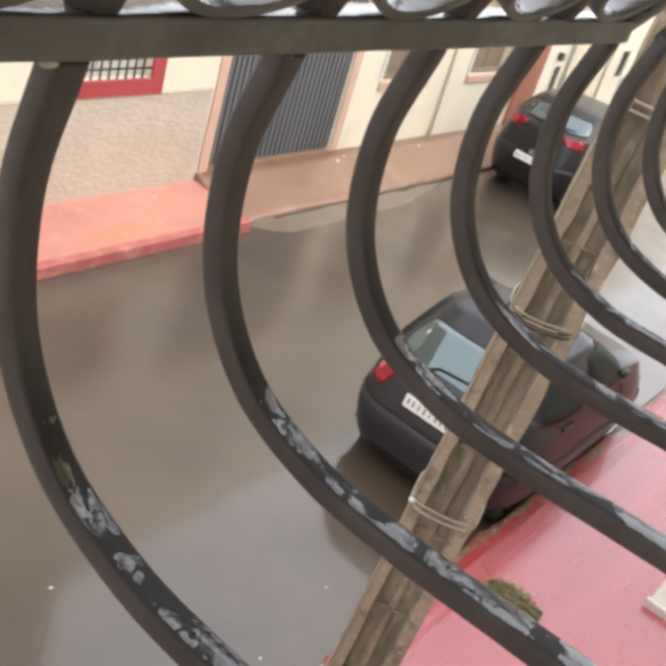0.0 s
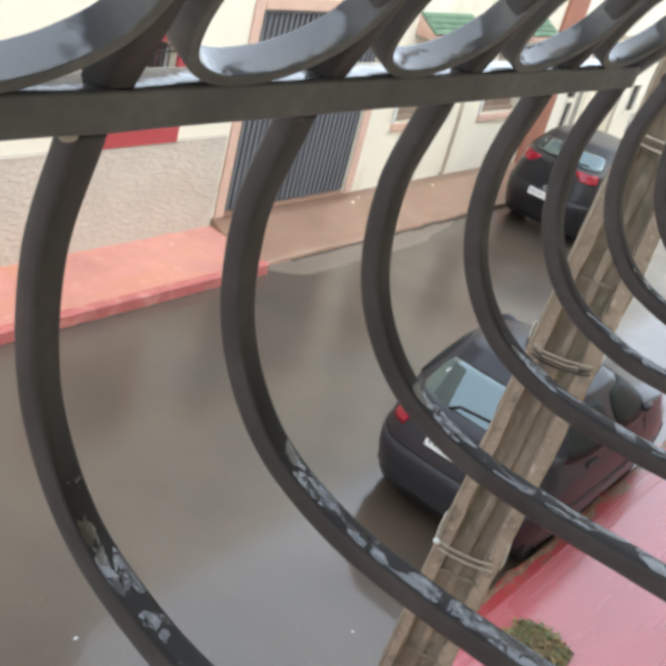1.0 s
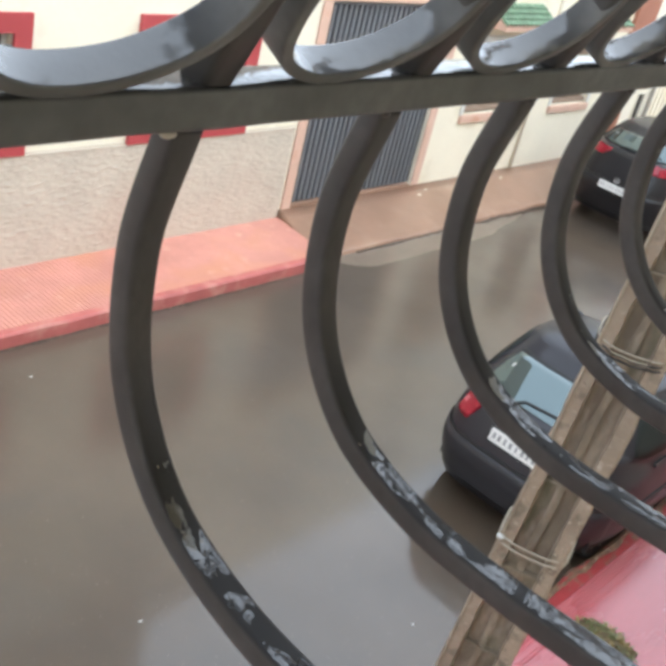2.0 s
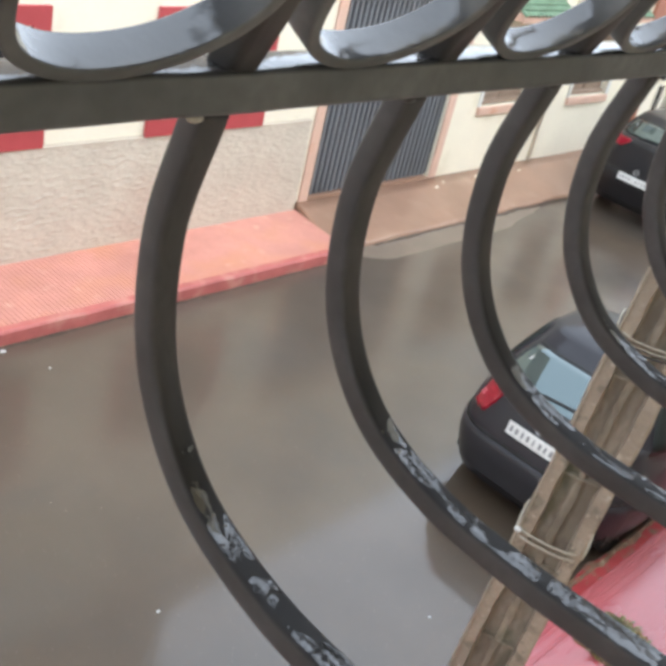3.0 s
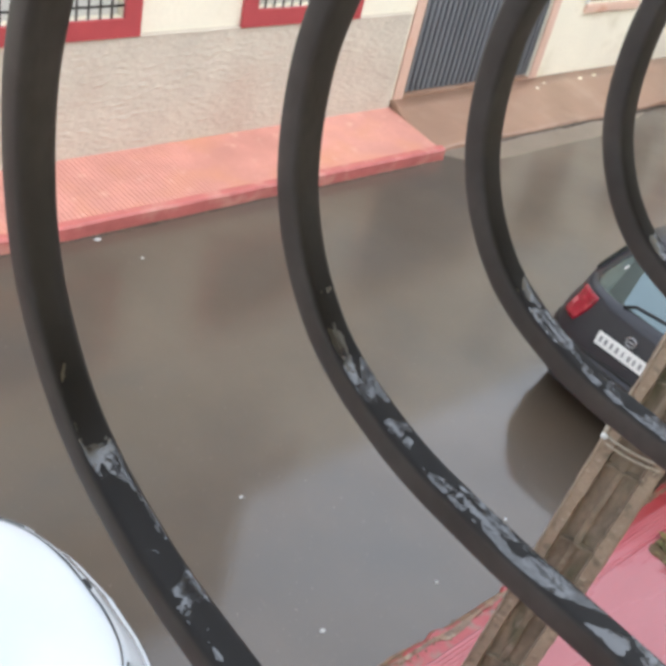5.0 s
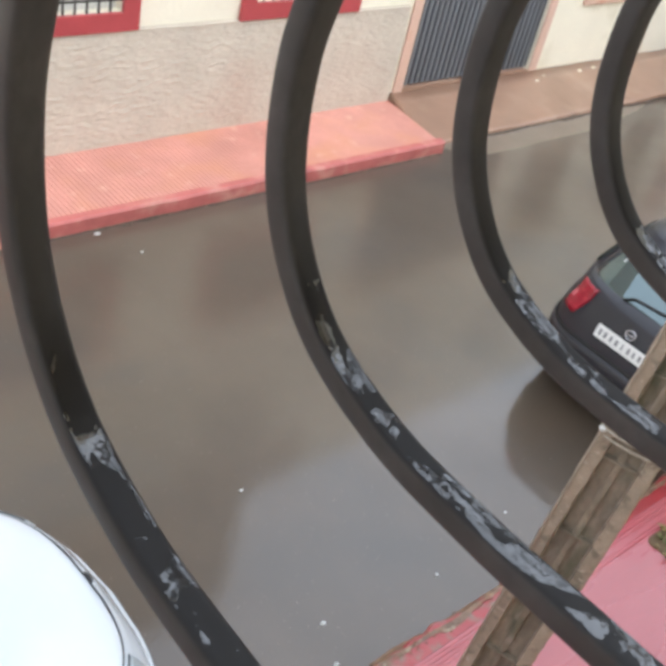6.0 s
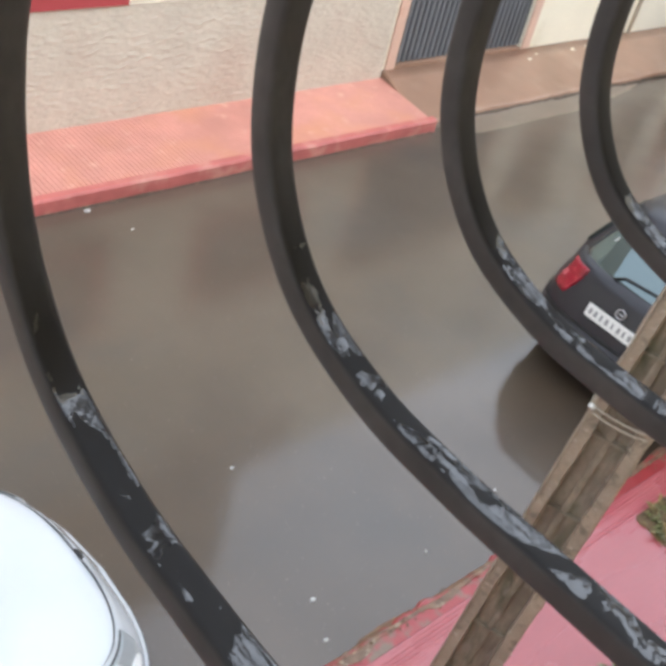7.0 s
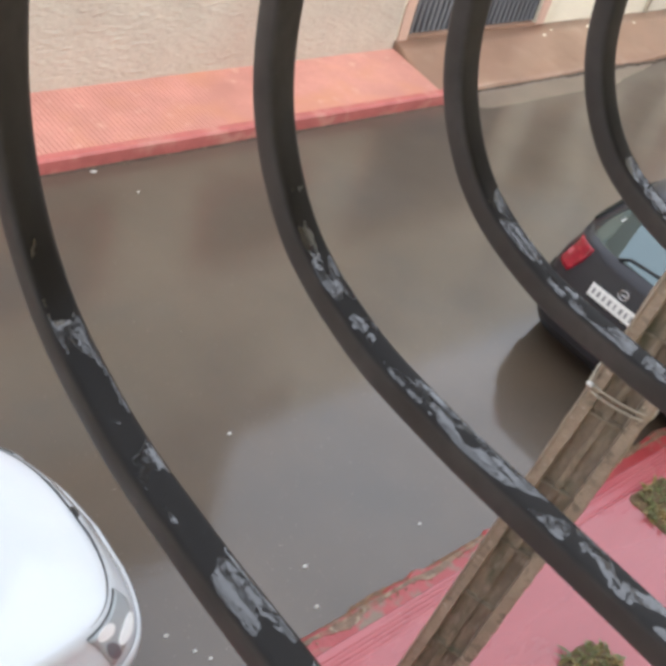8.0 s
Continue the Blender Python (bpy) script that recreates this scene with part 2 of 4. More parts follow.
def tube(pts, r, n=8, bm=None):
    """A round rod along points."""
    bm = bm or bmesh.new()
    pts = [Vector(p) for p in pts]
    rings = []
    for i, p in enumerate(pts):
        d = (pts[min(i + 1, len(pts) - 1)] - pts[max(i - 1, 0)]).normalized()
        u = d.orthogonal().normalized() if not rings else (u - d * u.dot(d)).normalized()
        w = d.cross(u)
        rings.append([p + r * (math.cos(2 * math.pi * k / n) * u + math.sin(2 * math.pi * k / n) * w) for k in range(n)])
    return loft(bm, rings)


def spline(ctrl, n=8):
    c = [np.array(p, float) for p in ctrl]
    c = [2 * c[0] - c[1]] + c + [2 * c[-1] - c[-2]]
    out = []
    for i in range(1, len(c) - 2):
        for u in np.linspace(0, 1, n, endpoint=False):
            a, b, e, f = c[i - 1:i + 3]
            out.append(0.5 * (2 * b + (e - a) * u + (2 * a - 5 * b + 4 * e - f) * u * u + (3 * b - a - 3 * e + f) * u ** 3))
    out.append(c[-2])
    return out


def square_sweep(bm, pts, side, wa, wb, ch=0.0015, seg=3):
    """A bar of wa across (along side) and wb deep, with rounded edges, along points."""
    pts = [Vector(p) for p in pts]
    side = Vector(side)
    rings = []
    a, b = wa / 2, wb / 2
    arc = [math.pi / 2 * q / seg for q in range(seg + 1)]
    sec = []
    for turn, (u, v) in enumerate(((1, 1), (1, -1), (-1, -1), (-1, 1))):
        for q in arc:
            g = math.pi / 2 - turn * math.pi / 2 - q
            sec.append((u * (a - ch) + ch * math.cos(g), v * (b - ch) + ch * math.sin(g)))
    for i, p in enumerate(pts):
        d = (pts[min(i + 1, len(pts) - 1)] - pts[max(i - 1, 0)]).normalized()
        n = d.cross(side).normalized()
        rings.append([p + side * s + n * t for s, t in sec])
    return loft(bm, rings)


# ---- ground ----
W, YK, YN = 7.65, 6.52, 1.74
bm = bmesh.new()
bmesh.ops.create_grid(bm, x_segments=40, y_segments=40, size=60)
for v in bm.verts:
    v.co.x += 10
    v.co.y += 4
tagged(part("road", bm, M_ROAD), "wet brown-grey asphalt street reflecting houses and sky", "road", kind="structure")


def wavy_edge(bm, x0, x1, y, z0, z1, depth, amp, step=0.06, seed=3, sign=1):
    """A worn kerb with a crumbling edge at y; depth goes to the pavement side."""
    xs = np.arange(x0, x1 + step, step)
    rings = []
    for x in xs:
        k = noise.noise((x * 2.2, seed, 0)) * amp + noise.noise((x * 9, seed, 4)) * amp * 0.6
        h = z1 - abs(noise.noise((x * 3, seed, 9))) * amp * 0.4
        e = y + sign * k
        rings.append([(x, e, z0), (x, e + sign * 0.004, h - 0.02), (x, e + sign * 0.022, h), (x, y + sign * depth, z1), (x, y + sign * depth, z0)])
    return loft(bm, rings)


# far pavement: ribbed salmon paving with a red kerb
pave = base("pavement_far", 0, W, 0, "salmon-pink painted pavement with fine ribs and red kerb", "pavement", kind="structure")
bm = bmesh.new()
xs, x = [], -14.0
while x < 7.55:
    xs += [(x, 0.0), (x + 0.030, 0.0), (x + 0.034, -0.006), (x + 0.046, -0.006)]
    x += 0.05
xs += [(7.60, 0), (8.34, 0)]
rings = []
for x, dz in xs:
    skew = 0.14 * (x - 7.60) / 0.74 if x > 7.60 else 0
    dz *= max(0.0, min(1.0, (7.5 - x) / 1.2))
    rings.append([(x, YK + 0.10, 0.15 + dz), (x + skew, W, 0.15 + dz), (x + skew, W, 0.0), (x, YK + 0.10, 0.0)])
part("ribbed_paving", loft(bm, rings), M_PINK, pave)
part("kerb", wavy_edge(bmesh.new(), -14, 8.34, YK, -0.05, 0.151, 0.099, 0.012, 0.09), M_PINKK, pave, "worn red painted kerb")
rings = []
for x in np.arange(-6, 8.36, 0.05):
    k = abs(noise.noise((x * 4, 11, 0))) * 0.05 + abs(noise.noise((x * 17, 2, 0))) * 0.03
    rings.append([(x, YK - 0.012 - k, 0.001), (x, YK - 0.004 - k * 0.5, 0.008), (x, YK + 0.04, 0.014), (x, YK + 0.04, 0.0)])
part("grit_line", loft(bmesh.new(), rings), M_GRIT, pave, "dark wet grit along the kerb foot")
pave2 = base("pavement_brown", 18, W, 0, "wet brown concrete pavement sloping up to the wall", "pavement", kind="structure")
bm = bmesh.new()
rings = []
for x in np.concatenate((np.arange(8.345, 14, 0.06), np.arange(14, 40, 0.12))):
    e = 6.66 + 0.03 * noise.noise((x * 2, 7, 0)) + 0.02 * noise.noise((x * 8, 2, 1))
    zk = 0.07 + 0.02 * noise.noise((x, 3, 3))
    lean = 0.14 * max(0.0, 1 - (x - 8.345) / 1.2)
    row = [(x, e, -0.05), (x, e + 0.012, zk - 0.008), (x, e + 0.03, zk)]
    for f in (0.12, 0.3, 0.5, 0.75, 1.0):
        y = e + 0.03 + (W + 0.02 - e - 0.03) * f
        rise = zk + (0.15 - zk) * min(1, f * 2) + 0.095 * max(0.0, f * 2 - 1)
        row.append((x + lean * f, y, rise + 0.006 * noise.noise((x * 1.5, f * 4, 1))))
    rings.append(row + [(x + lean, W + 0.02, -0.05)])
part("paving", loft(bm, rings), M_BROWN, pave2, "", True)
bm = bmesh.new()
rings_g = []
for x in np.arange(8.42, 13.5, 0.06):
    a = 6.66 - 0.39 * min(1, (x - 8.40) / 0.5, max(0.0, (13.2 - x) / 1.6)) + 0.03 * noise.noise((x * 0.8, 5, 0)) + 0.035 * noise.noise((x * 5, 5, 2))
    rings_g.append([(x, a, -0.001), (x, a + 0.18, 0.005), (x, 6.70, 0.016), (x, 6.70, -0.02)])
grit = bmesh.new()
rings = []
for x in np.arange(9.0, 24, 0.05):
    e = 6.66 + 0.03 * noise.noise((x * 2, 7, 0)) + 0.02 * noise.noise((x * 8, 2, 1))
    k = max(0.0, noise.noise((x * 1.3, 8, 0))) * 0.10 + abs(noise.noise((x * 15, 4, 0))) * 0.03
    rings.append([(x, e - 0.02 - k, 0.004), (x, e - k * 0.5, 0.028), (x, e + 0.04, 0.03), (x, e + 0.04, 0.0)])
part("grit_line", loft(grit, rings), M_GRIT, pave2, "dark wet grit along the kerb foot")
part("gutter", loft(bm, rings_g), M_GUTTER, pave2, "paler wet concrete gutter strip")

# near pavement: red paint
pn = base("pavement_near", 4, 0.8, 0, "wet red painted pavement with chipped kerb edge", "pavement", kind="structure")
bm = bmesh.new()
rings = []
for x in np.concatenate((np.arange(-14, 1.5, 0.5), np.arange(1.5, 11, 0.05), np.arange(11, 40, 0.5))):
    row = [(x, YN - 0.14, 0.12)]
    for k in range(6):
        y = YN - 0.16 - 0.027 * k
        deep = 0.0045 * max(0.0, 0.55 + 1.3 * noise.noise((x * 0.9, k * 3.7, 2)) - 0.05 * k)
        z = 0.12 + 0.03 * (YN - 0.14 - y) / 1.72
        row += [(x, y, z), (x, y - 0.005, z - deep), (x, y - 0.011, z - deep), (x, y - 0.016, z)]
    rings.append(row + [(x, -0.12, 0.15), (x, -0.12, -0.05), (x, YN - 0.14, -0.05)])
part("paving", loft(bm, rings), M_RED, pn)
part("kerb", wavy_edge(bmesh.new(), -14, 40, YN, -0.05, 0.121, 0.138, 0.05, 0.04, 8, -1), M_REDK, pn, "chipped deep red kerb")

rings = []
for x in np.arange(-3, 14, 0.04):
    k = 0.03 + max(0.0, noise.noise((x * 1.7, 31, 0))) * 0.13 + abs(noise.noise((x * 11, 14, 0))) * 0.05
    b = max(0.0, noise.noise((x * 2.6, 40, 2))) * 0.10 + abs(noise.noise((x * 14, 6, 0))) * 0.03
    rings.append([(x, YN + 0.03 + k * 0.5, -0.01), (x, YN + k * 0.4, 0.012), (x, YN - 0.005, 0.10), (x, YN - 0.03 - b * 0.3, 0.1235), (x, YN - 0.05 - b, 0.1225), (x, YN - 0.05 - b, 0.09), (x, YN - 0.05, -0.01)])
part("dirt_line", loft(bmesh.new(), rings), M_DIRT, pn, "crumbled brown dirt along the kerb edge")
rnd = random.Random(17)
verts, faces = [], []
for _ in range(800):
    x = rnd.uniform(1.5, 10.5)
    spread = 0.10 + 0.12 * max(0.0, noise.noise((x * 2.1, 31, 0)))
    d = min(0.06, rnd.gauss(0, spread * 0.3))
    y, r = YN - 0.02 + d, rnd.uniform(0.003, 0.009)
    z = (0.123 if y < YN - 0.02 else 0.055 if y < YN + 0.01 else 0.004) + r * 0.3
    k = len(verts)
    for ox, oy, oz in ((1.3, 0, 0), (0, 1, 0), (-1.3, 0, 0), (0, -1, 0), (0.2, 0.1, 0.8), (0, 0, -0.8)):
        verts.append((x + ox * r * rnd.uniform(0.7, 1.3), y + oy * r * rnd.uniform(0.7, 1.3), z + oz * r))
    for i in range(4):
        j = (i + 1) % 4
        faces += [(k + i, k + j, k + 4), (k + j, k + i, k + 5)]
crumb_mesh = bpy.data.meshes.new("dirt_crumbs")
crumb_mesh.from_pydata(verts, [], faces)
crumb_mesh.materials.append(M_DIRT)
crumbs = new("dirt_crumbs", crumb_mesh)
crumbs.parent, crumbs.matrix_parent_inverse = pn, pn.matrix_basis.inverted()
tagged(crumbs, "loose brown crumbs along the kerb edge", kind="stuff")

# ---- houses across the street ----
def wall_open(x0, x1, z0, z1, y0, y1, openings):
    """A wall along x with through openings (xa, xb, za, zb)."""
    bm = bmesh.new()
    cuts = sorted({x0, x1, *[c for o in openings for c in o[:2]]})
    for a, b in zip(cuts, cuts[1:]):
        zs = [z0]
        for o in sorted((o for o in openings if o[0] <= a and o[1] >= b), key=lambda o: o[2]):
            zs += [o[2], o[3]]
        zs.append(z1)
        for c, d in zip(zs[::2], zs[1::2]):
            if d > c:
                box(bm, a, b, y0, y1, c, d)
    bmesh.ops.remove_doubles(bm, verts=bm.verts, dist=1e-5)
    return bm


def surround(bm, xa, xb, za, zb, w, y0, y1):
    for q in ((xa - w, xb + w, za - w, za), (xa - w, xb + w, zb, zb + w), (xa - w, xa, za, zb), (xb, xb + w, za, zb)):
        box(bm, q[0], q[1], y0, y1, q[2], q[3])
    bmesh.ops.remove_doubles(bm, verts=bm.verts, dist=1e-5)
    return bm


def barred_window(name, xa, xb, za, zb, w, trim, parent, trim_label, pane=None, iron=None):
    win = part(name, surround(bmesh.new(), xa, xb, za, zb, w, W - 0.045, W - 0.001), trim, parent, trim_label)
    fr = bmesh.new()
    for q in ((xa, xb, za, za + 0.06), (xa, xb, zb - 0.06, zb), (xa, xa + 0.06, za + 0.06, zb - 0.06), (xb - 0.06, xb, za + 0.06, zb - 0.06),
              ((xa + xb) / 2 - 0.04, (xa + xb) / 2 + 0.04, za + 0.06, zb - 0.06), (xa + 0.06, xb - 0.06, za + 0.40, za + 0.46)):
        box(fr, q[0], q[1], W + 0.09, W + 0.14, q[2], q[3], 0.006)
    part("window_frame", fr, M_CURT, win, "pale painted window frame")
    part("lower_panel", B(xa + 0.06, xb - 0.06, W + 0.115, W + 0.135, za + 0.06, za + 0.40), M_CURT, win, "pale lower panel")
    part("pane", B(xa + 0.06, xb - 0.06, W + 0.115, W + 0.125, za + 0.46, zb - 0.06), pane or M_WIN, win)
    n = int((xb - xa) / 0.115)
    for i in range(1, n):
        x = xa + (xb - xa) * i / n
        part("grille_bar", B(x - 0.008, x + 0.008, W - 0.01, W + 0.006, za + 0.002, zb - 0.002), iron or M_GRILL, win)
    for z in (za + 0.12, za + 0.42, zb - 0.12):
        part("grille_bar", B(xa, xb, W - 0.016, W - 0.010, z - 0.012, z + 0.012), iron or M_GRILL, win)
    return win


ROOF = 6.5
h1 = base("house_red_windows", 0, W, 0, "cream house with rough plaster base and red-framed windows", "house")
OPEN1 = [(6.15, 7.44, 1.52, 2.50), (3.20, 4.62, 1.52, 2.50), (0.25, 1.67, 1.52, 2.50)]
UP1 = [(6.2, 7.4, 4.0, 5.3), (3.3, 4.5, 4.0, 5.3), (0.4, 1.6, 4.0, 5.3)]
part("wall", wall_open(-14, 8.46, 1.36, 5.4, W, W + 0.3, [(a, b, max(c, 1.36), d) for a, b, c, d in OPEN1 + UP1]), M_CREAM, h1)
# rough-cast base, with a real uneven face
bm = bmesh.new()
nx, nz = 620, 80
grid = [[None] * (nz + 1) for _ in range(nx + 1)]
for i in range(nx + 1):
    for k in range(nz + 1):
        x, z = -4 + 12.46 * i / nx, 0.10 + 1.24 * k / nz
        d = 0.0065 * max(-0.3, noise.noise((x * 12, z * 31, 0.3))) + 0.0035 * noise.noise((x * 26, z * 50, 2.1))
        d = d if 0 < k < nz else 0.0
        if z > 1.30:
            z += 0.012 * noise.noise((x * 3, 0, 5))
        grid[i][k] = bm.verts.new((x, W - 0.025 - d, z))
for i in range(nx):
    for k in range(nz):
        bm.faces.new((grid[i][k], grid[i + 1][k], grid[i + 1][k + 1], grid[i][k + 1]))
box(bm, -14, 8.46, W - 0.005, W + 0.3, 0.0, 1.358)
box(bm, -4, 8.46, W - 0.03, W, 1.325, 1.345)
part("base_course", bm, M_STONE, h1, "grey-beige rough-cast plaster base")
for i, o in enumerate(OPEN1):
    barred_window("window", *o, 0.175, M_REDFR, h1, "red painted window surround with white barred panes")
for o in UP1:
    barred_window("window", *o, 0.06, M_CREAM, h1, "cream painted upper window surround", M_CURT, M_CURT)
part("roof", B(-14, 8.46, W + 0.3, W + 8, ROOF - 0.25, ROOF - 0.1), M_ROOF, h1)
part("upper_storey", B(-14, 7.50, W, W + 0.3, 5.403, 9.3, 0.01), M_DULL, h1, "grey cement-rendered upper storey")
part("parapet", B(7.503, 8.46, W, W + 0.3, 5.403, ROOF, 0.01), M_DULL, h1)
part("side_wall", B(7.20, 7.50, W + 0.303, W + 7.99, ROOF + 0.003, 9.3), M_CREAM, h1)
part("upper_roof", B(-14, 7.19, W + 0.303, W + 7.99, 9.0, 9.15), M_ROOF, h1)
part("back_wall", B(-14, 8.46, W + 8, W + 8.2, 0, ROOF), M_CREAM, h1)

h2 = base("house_garage", 12, W, 0, "cream house with blue-grey corrugated garage door", "house")
GD = (8.685, 11.19, 0.265, 2.86)
OPEN2 = [GD, (12.02, 13.22, 1.27, 2.35), (14.55, 15.75, 1.27, 2.35)]
UP2 = [(9.2, 10.6, 3.9, 5.3), (12.1, 13.2, 3.9, 5.3), (14.6, 15.7, 3.9, 5.3)]
part("wall", wall_open(8.46, 16.45, 0, ROOF, W, W + 0.3, OPEN2 + UP2), M_CREAM, h2)
bm = bmesh.new()
box(bm, GD[0] - 0.17, GD[0], W - 0.02, W - 0.001, 0.15, GD[3] + 0.15, 0.008)
box(bm, GD[1], GD[1] + 0.17, W - 0.02, W - 0.001, 0.24, GD[3] + 0.15, 0.008)
box(bm, GD[0], GD[1], W - 0.02, W - 0.001, GD[3], GD[3] + 0.15, 0.008)
part("door_surround", bm, M_SALM, h2, "salmon painted door surround")
bm = bmesh.new()
rings, x, pitch = [], GD[0], 0.0965
while x < GD[1] - 0.01:
    for dx, dy in ((0, 0), (0.040, 0), (0.048, 0.075), (0.084, 0.075), (0.0915, 0)):
        xx = min(x + dx, GD[1])
        rings.append([(xx, W + 0.05 + dy, 0.28), (xx, W + 0.05 + dy, GD[3])])
    x += pitch
door = part("garage_door", loft(bm, rings, False, False), M_GAR, h2, "blue-grey corrugated steel garage door")
part("door_rail", B(GD[0], GD[1], W + 0.04, W + 0.15, GD[3] - 0.05, GD[3] - 0.001, 0.004), M_GAR, door)
part("door_rail", B(GD[0], GD[1], W + 0.127, W + 0.15, 0.271, 0.31, 0.004), M_GAR, door, "rust-stained bottom rail")
part("sill", B(GD[0] + 0.002, GD[1] - 0.002, W - 0.015, W + 0.25, 0.10, 0.269, 0.012), M_BROWN, h2, "worn concrete threshold")


def shutter_window(xa, xb, za, zb, parent):
    win = part("window", B(xa - 0.06, xb + 0.06, W - 0.045, W + 0.10, za - 0.12, za - 0.004, 0.008), M_SALM, parent, "salmon window sill and brown shutters")
    bm = bmesh.new()
    box(bm, xa - 0.09, xa, W - 0.02, W - 0.001, za, zb + 0.1, 0.006)
    box(bm, xb, xb + 0.09, W - 0.02, W - 0.001, za, zb + 0.1, 0.006)
    box(bm, xa, xb, W - 0.02, W - 0.001, zb, zb + 0.1, 0.006)
    part("window_frame", bm, M_CURT, win)
    for a, b in ((xa, (xa + xb) / 2 - 0.01), ((xa + xb) / 2 + 0.01, xb)):
        sh = bmesh.new()
        box(sh, a, b, W + 0.12, W + 0.15, za, zb, 0.005)
        part("shutter", sh, M_SHUT, win)
        for k in range(int((zb - za) / 0.07)):
            part("slat", B(a + 0.06, b - 0.06, W + 0.105, W + 0.118, za + 0.05 + k * 0.07, za + 0.09 + k * 0.07, 0.004), M_SHUT, win)
    part("lower_rail", B(xa, xb, W + 0.04, W + 0.09, za + 0.02, za + 0.08, 0.005), M_SHUT, win)


for o in OPEN2[1:]:
    shutter_window(*o, h2)
for o in UP2:
    barred_window("window", *o, 0.06, M_CREAM, h2, "cream painted upper window surround", M_CURT, M_CURT)
part("drain_pipe", tube([(13.86, W - 0.02, 0.25), (13.86, W - 0.02, 6.3)], 0.032, 10), M_WHITEW, h2, "cream painted drain pipe", True)
for xa, xb in ((11.95, 13.35), (14.45, 15.85)):
    hood = part("window_hood", B(xa, xb, W - 0.34, W, 2.60, 2.66, 0.01), M_SALM, h2, "small hood with green glazed tiles")
    n = 13
    for i in range(n):
        for j in range(4):
            bm = bmesh.new()
            x = xa + (xb - xa) * (i + 0.5) / n
            r = (xb - xa) / n * 0.5
            y0, z0 = W - 0.36 + j * 0.09, 2.67 + j * 0.055
            rings = []
            for y, z in ((y0, z0 + 0.012), (y0 + 0.10, z0 + 0.055)):
                rings.append([(x + r * math.cos(a), y, z + 0.036 * math.sin(a)) for a in np.linspace(0, math.pi, 7)])
            part("roof_tile", loft(bm, rings, False, False), M_GREEN, hood, "green glazed roof tile" if i + j == 0 else "", True)
    part("hood_bed", loft(bmesh.new(), [[(xx, W - 0.34, 2.66), (xx, W, 2.66), (xx, W, 2.87)] for xx in (xa, xb)]), M_SALM, hood)
part("roof", B(8.46, 16.45, W + 0.3, W + 8, ROOF - 0.25, ROOF - 0.1), M_ROOF, h2)

h3 = base("house_white", 22, W, 0, "white house with orange pier and narrow dark windows", "house")
OPEN3 = [(17.80, 18.06, 0.55, 1.32), (20.98, 21.40, 0.98, 1.56), (18.50, 20.55, 0.16, 2.62), (25.5, 26.3, 0.9, 2.3), (30.5, 31.3, 0.9, 2.3)]
part("wall", wall_open(17.75, 40, 0, ROOF, W, W + 0.3, OPEN3), M_WHITEW, h3)
part("wall_strip", B(17.22, 17.749, W - 0.01, W + 0.3, 0, ROOF), M_WHITEW, h3)
part("pier", B(16.45, 17.22, W - 0.06, W + 0.3, 0, ROOF, 0.01), M_ORNG, h3, "orange-brown painted wall pier")
for o in OPEN3[:2] + OPEN3[3:]:
    win = part("window", surround(bmesh.new(), *o, 0.04, W - 0.03, W - 0.001), M_WHITEW, h3, "narrow dark window with pale trim")
    part("pane", B(o[0], o[1], W + 0.10, W + 0.12, o[2], o[3]), M_WIN, win)
    for k in range(1, 5):
        x = o[0] + (o[1] - o[0]) * k / 5
        part("grille_bar", B(x - 0.01, x + 0.01, W + 0.0, W + 0.02, o[2], o[3]), M_GRILL, win)
# small dark arched block standing off the wall above the narrow window
arch = [(17.84 + 0.075 * math.cos(g), 1.52 + 0.085 * math.sin(g)) for g in np.linspace(0, math.pi, 9)] + [(17.765, 1.45), (17.915, 1.45)]
part("wall_lamp", loft(bmesh.new(), [[(a, y, c) for a, c in arch] for y in (W - 0.09, W - 0.001)]), M_GRILL, h3, "small dark arched block on the wall")
gate, rings, x = bmesh.new(), [], OPEN3[2][0]
while x < OPEN3[2][1] - 0.01:
    for dx, dy in ((0, 0), (0.09, 0), (0.105, 0.035), (0.16, 0.035), (0.175, 0)):
        xx = min(x + dx, OPEN3[2][1])
        rings.append([(xx, W + 0.06 + dy, 0.16), (xx, W + 0.06 + dy, 2.62)])
    x += 0.19
part("garage_door", loft(gate, rings, False, False), M_CREAM, h3, "cream ribbed steel garage door")
for x in (18.30, 23.4):
    part("drain_pipe", tube([(x, W - 0.05, 0.2), (x, W - 0.05, 6.3)], 0.04, 10), M_CURT, h3, "pale drain pipe", True)
part("roof", B(16.45, 40, W + 0.3, W + 8, ROOF - 0.25, ROOF - 0.1), M_ROOF, h3)

# ---- the house the view is taken from ----
h0 = base("house_near", 4, -0.12, 0, "plain cream house wall with a barred window", "house")
part("wall", wall_open(-14, 40, 0, 6.6, -0.42, -0.12, [(-0.75, 0.85, 4.58, 6.0), (6.75, 7.7, 0.15, 2.2)]), M_CREAM, h0)
part("window_sill", B(-0.85, 0.95, -0.44, -0.08, 4.50, 4.578, 0.01), M_TILE, h0)
part("ceiling_inside", B(-3, 3, -3.4, -0.42, 6.3, 6.4), M_CREAM, h0)
part("back_wall", B(-3, 3, -3.5, -3.4, 3.4, 6.3), M_CREAM, h0)
part("floor_inside", B(-3, 3, -3.4, -0.42, 3.4, 3.5), M_TILE, h0)
part("door", B(6.75, 7.7, -0.32, -0.28, 0.15, 2.2, 0.005), M_SHUT, h0, "brown wooden house door")
step = base("door_step", 7.2, 0.1, 0.14, "pale tiled door step on the red pavement", "step")
